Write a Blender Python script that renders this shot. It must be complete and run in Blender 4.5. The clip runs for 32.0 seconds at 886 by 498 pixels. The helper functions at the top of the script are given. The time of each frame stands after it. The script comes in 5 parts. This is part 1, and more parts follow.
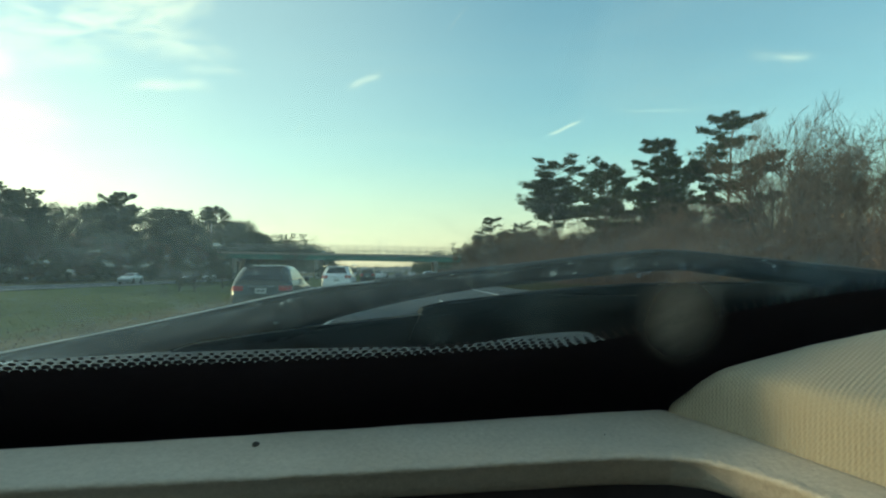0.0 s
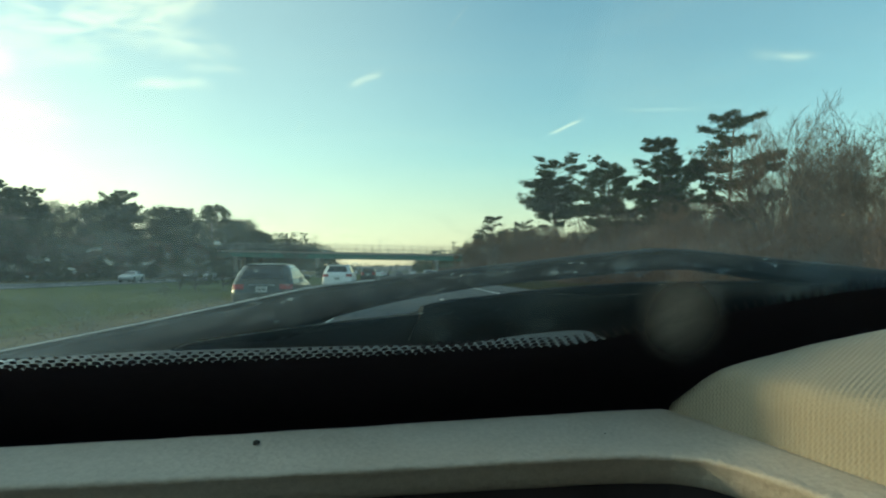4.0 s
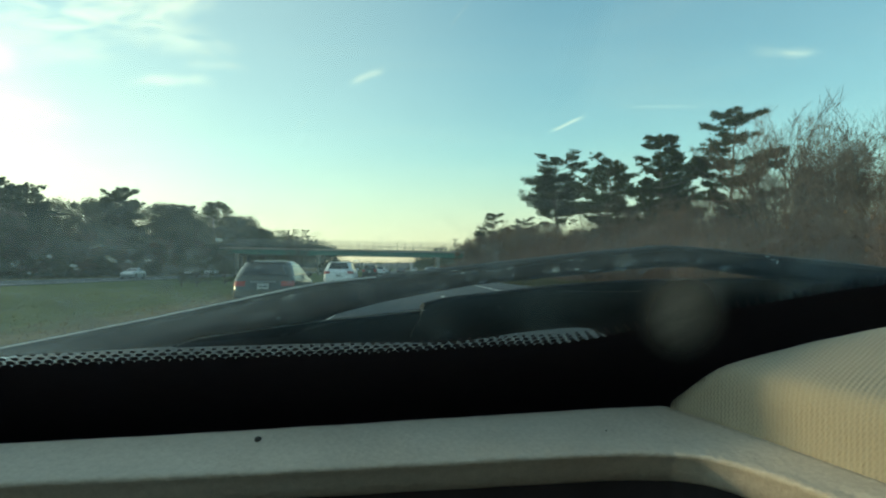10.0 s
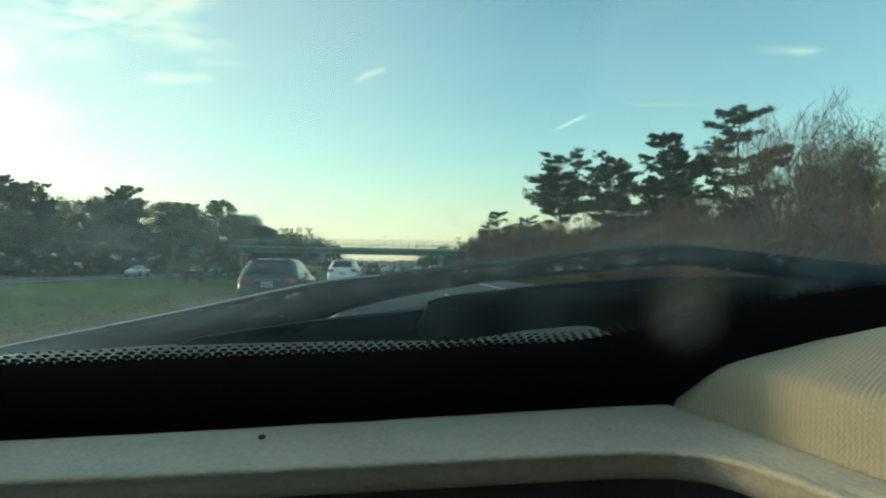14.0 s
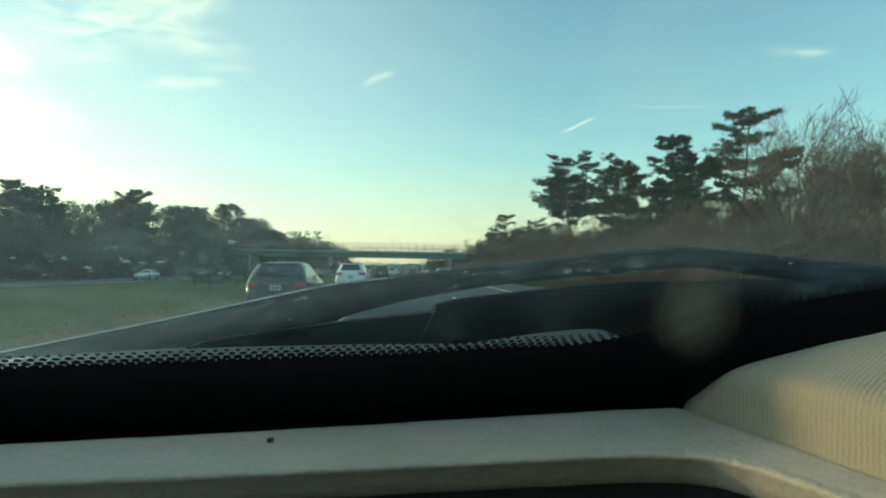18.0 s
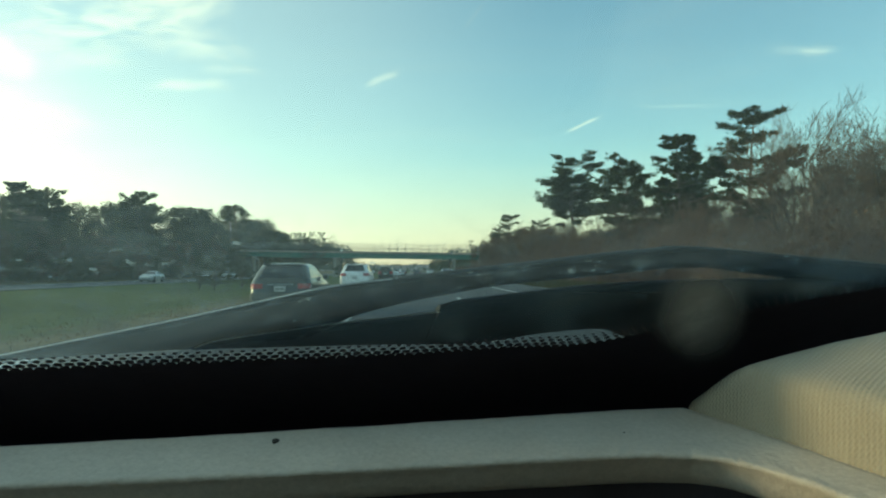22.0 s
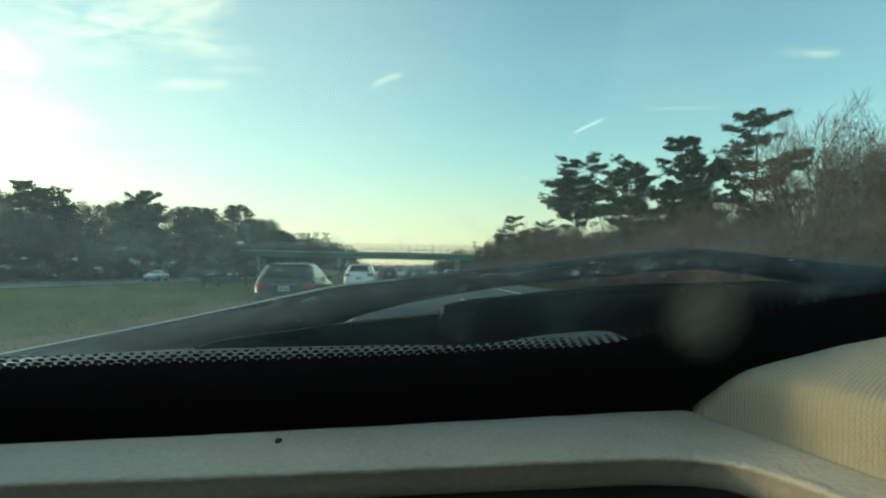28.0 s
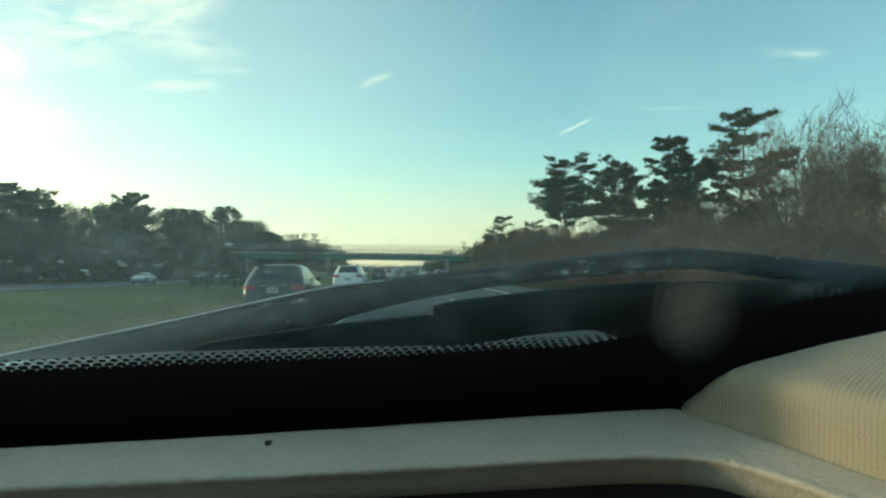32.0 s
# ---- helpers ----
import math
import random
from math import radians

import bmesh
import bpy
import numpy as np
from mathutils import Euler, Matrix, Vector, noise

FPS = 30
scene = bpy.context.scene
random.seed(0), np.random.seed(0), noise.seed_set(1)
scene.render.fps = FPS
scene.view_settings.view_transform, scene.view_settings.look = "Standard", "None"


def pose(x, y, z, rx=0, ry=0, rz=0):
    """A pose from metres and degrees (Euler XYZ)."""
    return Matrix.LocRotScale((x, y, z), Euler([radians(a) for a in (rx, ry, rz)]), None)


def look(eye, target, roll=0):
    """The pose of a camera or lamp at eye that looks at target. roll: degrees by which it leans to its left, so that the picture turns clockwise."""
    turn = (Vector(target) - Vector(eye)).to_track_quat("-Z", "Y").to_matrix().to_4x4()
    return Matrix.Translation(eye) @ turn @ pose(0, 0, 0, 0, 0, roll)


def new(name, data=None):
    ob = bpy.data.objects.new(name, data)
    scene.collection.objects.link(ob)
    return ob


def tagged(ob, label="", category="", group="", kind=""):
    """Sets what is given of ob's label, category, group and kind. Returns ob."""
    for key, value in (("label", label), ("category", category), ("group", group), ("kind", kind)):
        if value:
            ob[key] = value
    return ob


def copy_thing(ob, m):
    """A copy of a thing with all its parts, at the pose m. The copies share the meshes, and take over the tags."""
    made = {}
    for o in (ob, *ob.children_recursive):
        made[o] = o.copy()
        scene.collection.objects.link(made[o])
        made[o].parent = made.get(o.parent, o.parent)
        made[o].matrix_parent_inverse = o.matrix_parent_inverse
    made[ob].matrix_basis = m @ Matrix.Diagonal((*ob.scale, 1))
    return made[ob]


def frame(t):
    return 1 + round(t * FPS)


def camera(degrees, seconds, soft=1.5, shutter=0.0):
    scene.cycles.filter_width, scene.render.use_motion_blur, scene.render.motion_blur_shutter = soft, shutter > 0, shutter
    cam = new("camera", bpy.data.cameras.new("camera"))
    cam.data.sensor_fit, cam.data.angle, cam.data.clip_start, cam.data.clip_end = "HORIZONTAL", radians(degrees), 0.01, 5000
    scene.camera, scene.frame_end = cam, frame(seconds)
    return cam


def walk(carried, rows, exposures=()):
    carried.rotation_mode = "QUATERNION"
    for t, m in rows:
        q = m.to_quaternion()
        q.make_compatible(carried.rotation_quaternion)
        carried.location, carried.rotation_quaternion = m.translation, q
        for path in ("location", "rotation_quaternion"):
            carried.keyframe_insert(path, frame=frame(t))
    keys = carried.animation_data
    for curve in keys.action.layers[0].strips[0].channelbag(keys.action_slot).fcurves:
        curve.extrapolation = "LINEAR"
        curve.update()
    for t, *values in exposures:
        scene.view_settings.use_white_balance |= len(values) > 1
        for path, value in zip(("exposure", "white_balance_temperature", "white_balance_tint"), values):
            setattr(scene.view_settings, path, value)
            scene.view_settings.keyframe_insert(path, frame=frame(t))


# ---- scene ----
# The camera stands on the dashboard of a car in the middle lane and only turns a little with the car's shake.
cam = camera(64.0, 32.0, soft=2.2)
EYE = (0.0, 0.0, 1.25)
# seconds, and degrees of turn, tilt and roll about the resting direction
SHAKE = (
    (0, -1.64, 0.27, 0.26), (0.5, -1.67, 0.29, 0.19), (1, -1.64, 0.23, 0.21), (1.5, -1.65, 0.10, 0.17),
    (2, -1.62, 0.17, 0.17), (2.5, -1.65, 0.27, 0.28), (3, -1.63, 0.14, 0.33), (3.5, -1.59, 0.17, 0.19),
    (5.5, -1.58, 0.16, 0.18), (6, -1.57, 0.17, 0.21), (6.5, -1.51, -0.02, 0.14), (7, -1.57, 0.10, 0.22),
    (7.5, -1.53, -0.03, 0.20), (8, -1.51, -0.03, 0.19), (8.5, -1.51, 0.02, 0.19), (9, -1.51, 0.02, 0.19),
    (9.5, -1.50, -0.09, 0.25), (10, -1.47, -0.07, 0.14), (10.5, -1.47, -0.01, 0.14), (11, -1.47, -0.01, 0.12),
    (11.5, -1.50, -0.19, 0.21), (12, -1.42, -0.45, 0.17), (12.5, -1.37, -0.38, 0.15), (13, -1.21, -0.41, 0.08),
    (13.5, -1.27, -0.39, 0.00), (14, -1.18, -0.21, 0.09), (14.5, -1.12, -0.14, -0.04), (16.5, -0.97, 0.05, 0.03),
    (17, -0.77, -0.01, 0.03), (17.5, -0.71, -0.05, -0.08), (18, -0.54, 0.04, 0.19), (18.5, -0.24, 0.02, 0.33),
    (19, -0.20, 0.05, 0.28), (19.5, -0.15, 0.00, 0.23), (20, -0.00, 0.00, -0.00), (20.5, -0.06, 0.10, -0.08),
    (21, -0.23, 0.08, -0.19), (21.5, -0.59, 0.01, -0.06), (22, -0.19, 0.08, 0.42), (22.5, -0.08, 0.01, 0.19),
    (23, -0.02, -0.01, -0.03), (23.5, 0.03, 0.08, -0.14), (24, -0.06, 0.08, -0.13), (24.5, -0.07, 0.20, -0.05),
    (25, -0.14, 0.10, -0.10), (25.5, -0.19, 0.01, -0.01), (27.5, 0.15, 0.09, -0.03), (28, 0.12, 0.15, 0.06),
    (28.5, 0.19, 0.14, 0.23), (29, 0.14, 0.14, 0.04), (29.5, 0.11, 0.10, -0.06), (30, 0.06, 0.07, 0.09),
    (30.5, -0.37, 0.13, 0.11), (31, -0.74, 0.22, 0.33), (31.5, -0.86, 0.16, 0.32), (32, -0.74, 0.19, 0.40),
)
EXPOSE = ((0.0, 0.76, 7480, -14), (2.2, 0.76, 7480, -14), (3.0, 0.76, 7480, -14), (32.0, 0.76, 7480, -14))
walk(cam, [(t, pose(*EYE, 91.69 + tilt, roll, -2.0 + turn)) for t, turn, tilt, roll in SHAKE], EXPOSE)

# ---- world, sun ----
SUN_AZ, SUN_EL = -75.0, 9.0          # degrees right of the road's direction, degrees up
SKY_STRENGTH = 0.15
world = bpy.data.worlds.new("sky")
scene.world = world
world.use_nodes = True


class Nodes:
    """Short hand for building a node tree."""
    def __init__(self, tree):
        self.tree = tree
        tree.nodes.clear()

    def add(self, kind, values=None):
        n = self.tree.nodes.new(kind)
        for k, v in (values or {}).items():
            self.put(n, k, v)
        return n

    def put(self, n, k, v):
        if isinstance(v, bpy.types.NodeSocket):
            self.tree.links.new(v, n.inputs[k])
        else:
            n.inputs[k].default_value = v

    def math(self, op, a, b=0.0, clamp=False):
        n = self.add("ShaderNodeMath", {0: a, 1: b})
        n.operation, n.use_clamp = op, clamp
        return n.outputs[0]

    def dot(self, a, b):
        n = self.add("ShaderNodeVectorMath", {0: a, 1: b})
        n.operation = "DOT_PRODUCT"
        return n.outputs["Value"]

    def mix(self, fac, a, b, blend="MIX"):
        n = self.add("ShaderNodeMix")
        n.data_type, n.blend_type = "RGBA", blend
        for k, v in ((0, fac), (6, a), (7, b)):
            self.put(n, k, v)
        return n.outputs[2]

    def span(self, v, lo, hi, smooth=True):
        n = self.add("ShaderNodeMapRange", {0: v, 1: lo, 2: hi, 3: 0.0, 4: 1.0})
        n.interpolation_type = "SMOOTHSTEP" if smooth else "LINEAR"
        return n.outputs[0]

    def ramp(self, v, stops):
        n = self.add("ShaderNodeValToRGB", {0: v})
        el = n.color_ramp.elements
        while len(el) < len(stops):
            el.new(0.5)
        for e, (p, c) in zip(el, stops):
            e.position, e.color = p, (*c, 1) if len(c) == 3 else c
        return n.outputs[0]

    def noise(self, vec, scale, detail=4.0, rough=0.55, dist=0.0):
        return self.add("ShaderNodeTexNoise", {"Vector": vec, "Scale": scale, "Detail": detail, "Roughness": rough,
                                               "Distortion": dist}).outputs[0]


def heading(az, el):
    a, e = radians(az), radians(el)
    return Vector((math.sin(a) * math.cos(e), math.cos(a) * math.cos(e), math.sin(e)))


def build_sky():
    n = Nodes(world.node_tree)
    d = n.add("ShaderNodeTexCoord").outputs["Generated"]
    air = n.add("ShaderNodeTexSky")
    air.sky_type, air.sun_disc = "NISHITA", False
    air.sun_elevation, air.sun_rotation = radians(SUN_EL), radians(SUN_AZ)
    air.altitude, air.air_density, air.dust_density, air.ozone_density = 30.0, 1.0, 0.5, 1.8
    sky = n.mix(1.0, air.outputs[0], (1.07, 1.21, 1.30, 1), "MULTIPLY")
    sep = n.add("ShaderNodeSeparateXYZ", {0: d})
    up = n.math("MAXIMUM", sep.outputs[2], 0.03)
    flat = n.add("ShaderNodeCombineXYZ", {0: n.math("DIVIDE", sep.outputs[0], up), 1: n.math("DIVIDE", sep.outputs[1], up)}).outputs[0]
    # high thin cirrus overhead, out of view, added to brighten the dashboard
    turned = n.add("ShaderNodeMapping", {"Vector": flat, "Rotation": (0, 0, radians(35)), "Scale": (0.55, 1.25, 1.0)}).outputs[0]
    veil = n.span(n.noise(turned, 0.85, 7.0, 0.6, 0.9), 0.44, 0.78)
    veil = n.math("MULTIPLY", veil, n.math("ADD", 0.03, n.math("MULTIPLY", n.span(sep.outputs[2], 0.36, 0.65), 0.7)))
    # bright air round the hidden sun
    glow = n.math("MULTIPLY", n.span(n.dot(d, tuple(heading(-38, 7))), 0.965, 1.0), 0.27)
    wide = n.math("MULTIPLY", n.span(n.dot(d, tuple(heading(-40, 12))), 0.60, 1.0), 0.17)
    veil = n.math("ADD", veil, n.math("ADD", glow, wide), True)
    # clouds and short vapour trails: azimuth, elevation, slope, half length and half width in degrees, density, raggedness
    for az, el, slope, half, thin, dense, rag in (
            (-2.6, 15.14, 24, 1.75, 0.40, 0.26, 0.25), (13.5, 11.47, 21, 1.75, 0.20, 0.30, 0.1), (20.3, 12.42, -4, 4.2, 0.20, 0.09, 0.4),
            (29.4, 15.48, -9, 2.8, 0.50, 0.16, 0.9), (30.2, 15.30, -9, 1.3, 0.26, 0.16, 0.5), (4.9, 19.96, 50, 1.5, 0.16, 0.07, 0.2), (-7.8, 11.4, 45, 0.7, 0.12, 0.08, 0.1),
            (-17.6, 14.05, 3, 3.6, 0.60, 0.26, 0.6), (-18.4, 14.25, 9, 1.7, 0.45, 0.14, 0.4), (-23.0, 17.6, 10, 9.0, 3.4, 0.40, 1.0), (-18.5, 19.2, 15, 5.2, 1.7, 0.42, 0.9),
            (-16.6, 16.9, -3, 4.6, 1.5, 0.26, 1.0), (-14.4, 15.3, 3, 2.8, 0.5, 0.22, 0.8), (-29.9, 14.4, -3, 2.6, 1.2, 0.62, 0.5), (-31.0, 15.9, -8, 2.2, 1.0, 0.5, 0.5),
            (-24.5, 14.9, 2, 3.5, 0.8, 0.18, 0.9), (-28.0, 11.2, -10, 5.0, 1.5, 0.30, 0.7)):
        c = heading(az, el)
        side = c.cross(Vector((0, 0, 1))).normalized()
        top = side.cross(c)
        a = radians(slope)
        along, over = side * math.cos(a) + top * math.sin(a), top * math.cos(a) - side * math.sin(a)
        us, vs = n.dot(d, tuple(along)), n.dot(d, tuple(over))
        wob = n.math("MULTIPLY", n.math("SUBTRACT", n.noise(d, 13.0 / (thin + 0.25), 3.0, 0.55), 0.5), radians(thin) * 2.4)
        u, v = n.math("ABSOLUTE", us), n.math("ABSOLUTE", n.math("ADD", vs, wob))
        m = n.math("MULTIPLY", n.span(u, radians(half), radians(half) * 0.3), n.span(v, radians(thin), 0.0))
        m = n.math("MULTIPLY", m, n.span(n.dot(d, tuple(c)), 0.9, 0.95))
        strands = n.add("ShaderNodeCombineXYZ", {0: n.math("MULTIPLY", us, 16.0), 1: n.math("MULTIPLY", vs, 46.0), 2: float(az)}).outputs[0]
        wisps = n.span(n.noise(strands, 1.0, 6.0, 0.62, 0.7), 0.34, 0.70)
        m = n.math("MULTIPLY", m, n.math("ADD", 1.0 - rag, n.math("MULTIPLY", wisps, rag)))
        veil = n.math("ADD", veil, n.math("MULTIPLY", n.math("SUBTRACT", 1.0, veil), n.math("MULTIPLY", m, dense)))
    lum = n.math("ADD", n.dot(sky, (0.3, 0.5, 0.2)), 5.0)
    white = n.mix(1.0, (1.0, 0.965, 0.82, 1), n.add("ShaderNodeCombineColor", {0: lum, 1: lum, 2: lum}).outputs[0], "MULTIPLY")
    dull = n.dot(sky, (0.3, 0.5, 0.2))
    pale = n.mix(1.0, (1.06, 0.90, 0.86, 1), n.add("ShaderNodeCombineColor", {0: dull, 1: dull, 2: dull}).outputs[0], "MULTIPLY")
    haze = n.math("MULTIPLY", n.span(sep.outputs[2], 0.17, 0.0), 0.65)
    col = n.mix(veil, n.mix(haze, sky, pale), white)
    # warm light scattered round the low sun
    near = n.math("ADD", dull, 2.6)
    warm = n.mix(1.0, (1.0, 0.96, 0.72, 1), n.add("ShaderNodeCombineColor", {0: near, 1: near, 2: near}).outputs[0], "MULTIPLY")
    col = n.mix(n.math("MULTIPLY", n.math("MULTIPLY", n.span(n.dot(d, tuple(heading(-52, 4))), 0.74, 1.0), n.span(sep.outputs[2], 0.36, 0.08)), 0.55), col, warm)
    bg = n.add("ShaderNodeBackground", {"Color": col, "Strength": SKY_STRENGTH})
    n.add("ShaderNodeOutputWorld", {"Surface": bg.outputs[0]})


build_sky()
sun = new("sun", bpy.data.lights.new("sun", "SUN"))
sun.data.energy, sun.data.angle, sun.data.color = 0.92, radians(6.0), (1.0, 0.78, 0.50)
sun.matrix_world = look(heading(SUN_AZ, SUN_EL) * 200, (0, 0, 0))

# ---- materials ----
def material(name):
    m = bpy.data.materials.new(name)
    m.use_nodes = True
    return m, Nodes(m.node_tree)


def principled(n, **values):
    return n.add("ShaderNodeBsdfPrincipled", {k.replace("_", " "): v for k, v in values.items()})


def finish(n, shader):
    n.add("ShaderNodeOutputMaterial", {"Surface": shader})


def surface(name, low, high, scale=4.0, rough=0.7, metal=0.0, bump=0.2, grain=60.0, depth=0.01, coords="Object", vary=0.0, spec=0.5, coat=0.0):
    """A surface with mottling at two scales and fine relief."""
    m, n = material(name)
    tc = n.add("ShaderNodeTexCoord").outputs[coords]
    big, fine = n.noise(tc, scale, 5.0), n.noise(tc, grain, 4.0, 0.6)
    f = n.math("ADD", n.math("MULTIPLY", big, 0.65), n.math("MULTIPLY", fine, 0.35))
    if vary:
        r = n.add("ShaderNodeObjectInfo").outputs["Random"]
        f = n.math("ADD", f, n.math("MULTIPLY", n.math("SUBTRACT", r, 0.5), vary))
    col = n.ramp(f, ((0.3, low), (0.7, high)))
    nrm = n.add("ShaderNodeBump", {"Strength": bump, "Distance": depth, "Height": fine}).outputs[0]
    r2 = n.math("ADD", rough - 0.08, n.math("MULTIPLY", big, 0.16), True)
    p = principled(n, Base_Color=col, Roughness=r2, Metallic=metal, Normal=nrm, Specular_IOR_Level=spec, Coat_Weight=coat)
    finish(n, p.outputs[0])
    return m


def leafy(name, low, high, through_light=0.25, vary=0.5):
    m, n = material(name)
    r = n.add("ShaderNodeObjectInfo").outputs["Random"]
    isl = n.add("ShaderNodeNewGeometry").outputs["Random Per Island"]
    f = n.math("ADD", n.math("MULTIPLY", isl, 0.6), n.math("MULTIPLY", r, vary), True)
    col = n.ramp(f, ((0.1, low), (0.9, high)))
    p = principled(n, Base_Color=col, Roughness=0.7, Specular_IOR_Level=0.2)
    t = n.add("ShaderNodeBsdfTranslucent", {"Color": col})
    mixed = n.add("ShaderNodeMixShader", {0: through_light, 1: p.outputs[0], 2: t.outputs[0]})
    finish(n, mixed.outputs[0])
    return m


def glass_material():
    """Laminated glass with a thin uneven film of road dust, thickened to the left to imitate sun glare."""
    m, n = material("windshield_glass")
    tc = n.add("ShaderNodeTexCoord").outputs["Object"]
    smear = n.add("ShaderNodeMapping", {"Vector": tc, "Scale": (4.0, 16.0, 16.0)}).outputs[0]
    blot = n.span(n.noise(tc, 9.0, 5.0, 0.6, 0.8), 0.35, 0.75)
    streak = n.span(n.noise(smear, 5.0, 5.0, 0.7), 0.45, 0.8)
    smoke = n.math("MULTIPLY", n.span(n.noise(tc, 26.0, 4.0, 0.6, 1.2), 0.5, 0.85), 0.014)
    mott = n.math("MULTIPLY", n.span(n.noise(n.add("ShaderNodeMapping", {"Vector": tc, "Scale": (0.6, 1.0, 1.0)}).outputs[0], 60.0, 6.0, 0.70, 1.2), 0.50, 0.70), 0.085)
    specks = n.math("MULTIPLY", n.span(n.noise(tc, 420.0, 3.0, 0.6), 0.58, 0.70), 0.10)
    # road dirt is thrown up against the lower part of the glass only
    splashed = n.span(n.add("ShaderNodeSeparateXYZ", {0: tc}).outputs[2], 1.30, 1.245)
    mott = n.math("MULTIPLY", n.math("ADD", mott, specks), splashed)
    smoke = n.math("ADD", smoke, mott)
    place = n.add("ShaderNodeSeparateXYZ", {0: tc})
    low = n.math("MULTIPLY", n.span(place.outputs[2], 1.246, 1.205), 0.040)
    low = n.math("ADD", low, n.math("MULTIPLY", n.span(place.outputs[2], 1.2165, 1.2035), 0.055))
    # sun glare put into the film: more of it towards the left
    sun_glare = n.math("MULTIPLY", n.span(place.outputs[0], 0.26, -0.24), 0.032)
    dust = n.math("ADD", n.math("ADD", n.math("ADD", 0.013, n.math("ADD", low, sun_glare)), smoke), n.math("MULTIPLY", n.math("ADD", blot, streak), 0.022))
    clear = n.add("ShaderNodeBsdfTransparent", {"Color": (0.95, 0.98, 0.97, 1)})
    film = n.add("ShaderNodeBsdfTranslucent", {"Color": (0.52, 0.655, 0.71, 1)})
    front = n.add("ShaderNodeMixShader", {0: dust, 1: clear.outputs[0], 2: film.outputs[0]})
    gloss = n.add("ShaderNodeBsdfGlossy", {"Roughness": 0.02, "Color": (1, 1, 1, 1)})
    finish(n, n.add("ShaderNodeMixShader", {0: 0.03, 1: front.outputs[0], 2: gloss.outputs[0]}).outputs[0])
    return m


def smudge_material(name, colour, weight, even):
    """A pale film that thins out to nothing at its rim."""
    m, n = material(name)
    tc = n.add("ShaderNodeTexCoord").outputs["Generated"]
    far = n.add("ShaderNodeVectorMath", {0: n.add("ShaderNodeTexCoord").outputs["UV"]})
    far.operation = "LENGTH"
    soft = n.math("MULTIPLY", n.span(far.outputs["Value"], 0.96, 0.12), n.math("MULTIPLY", n.math("ADD", even, n.math("MULTIPLY", n.span(n.noise(tc, 2.2, 4.0, 0.65), 0.35, 0.7), 1.1 - even)), weight))
    film = n.add("ShaderNodeBsdfDiffuse", {"Color": (*colour, 1)})
    clear = n.add("ShaderNodeBsdfTransparent", {"Color": (1, 1, 1, 1)})
    finish(n, n.add("ShaderNodeMixShader", {0: soft, 1: clear.outputs[0], 2: film.outputs[0]}).outputs[0])
    return m


def splash_material():
    """Thin dried drops: daylight shines through them from outside."""
    m, n = material("dried_drops")
    isl = n.add("ShaderNodeNewGeometry").outputs["Random Per Island"]
    film = n.add("ShaderNodeBsdfTranslucent", {"Color": (0.62, 0.74, 0.76, 1)})
    clear = n.add("ShaderNodeBsdfTransparent", {"Color": (1, 1, 1, 1)})
    finish(n, n.add("ShaderNodeMixShader", {0: n.math("ADD", 0.06, n.math("MULTIPLY", n.math("POWER", isl, 2.0), 0.30)), 1: clear.outputs[0], 2: film.outputs[0]}).outputs[0])
    return m


def fabric_material():
    """Cream moulded dash skin with a woven rib pattern about four millimetres wide."""
    m, n = material("woven_dash_skin")
    tc = n.add("ShaderNodeTexCoord").outputs["Object"]
    across = n.dot(tc, (-0.59, 0.81, 0.0))
    along = n.dot(tc, (0.81, 0.59, 1.25))
    wob = n.math("MULTIPLY", n.noise(tc, 40.0, 2.0), 0.0015)
    rib = n.math("SINE", n.math("MULTIPLY", n.math("ADD", across, wob), 2 * math.pi / 0.0027))
    knot = n.math("SINE", n.math("MULTIPLY", n.math("ADD", along, wob), 2 * math.pi / 0.0036))
    fine = n.noise(tc, 1500.0, 3.0, 0.6)
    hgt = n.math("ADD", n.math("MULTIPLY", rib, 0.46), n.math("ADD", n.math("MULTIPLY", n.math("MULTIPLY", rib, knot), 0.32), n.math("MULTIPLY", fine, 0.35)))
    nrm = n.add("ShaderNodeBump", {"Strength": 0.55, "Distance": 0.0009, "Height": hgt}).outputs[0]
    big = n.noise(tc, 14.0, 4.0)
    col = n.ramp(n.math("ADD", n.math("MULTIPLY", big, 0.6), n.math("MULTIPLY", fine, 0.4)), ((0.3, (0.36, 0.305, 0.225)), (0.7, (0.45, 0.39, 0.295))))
    # rib grooves darkened in the colour to stand in for their shade
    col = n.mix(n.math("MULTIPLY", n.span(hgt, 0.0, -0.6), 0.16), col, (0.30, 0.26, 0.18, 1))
    finish(n, principled(n, Base_Color=col, Roughness=0.62, Normal=nrm, Specular_IOR_Level=0.35).outputs[0])
    return m


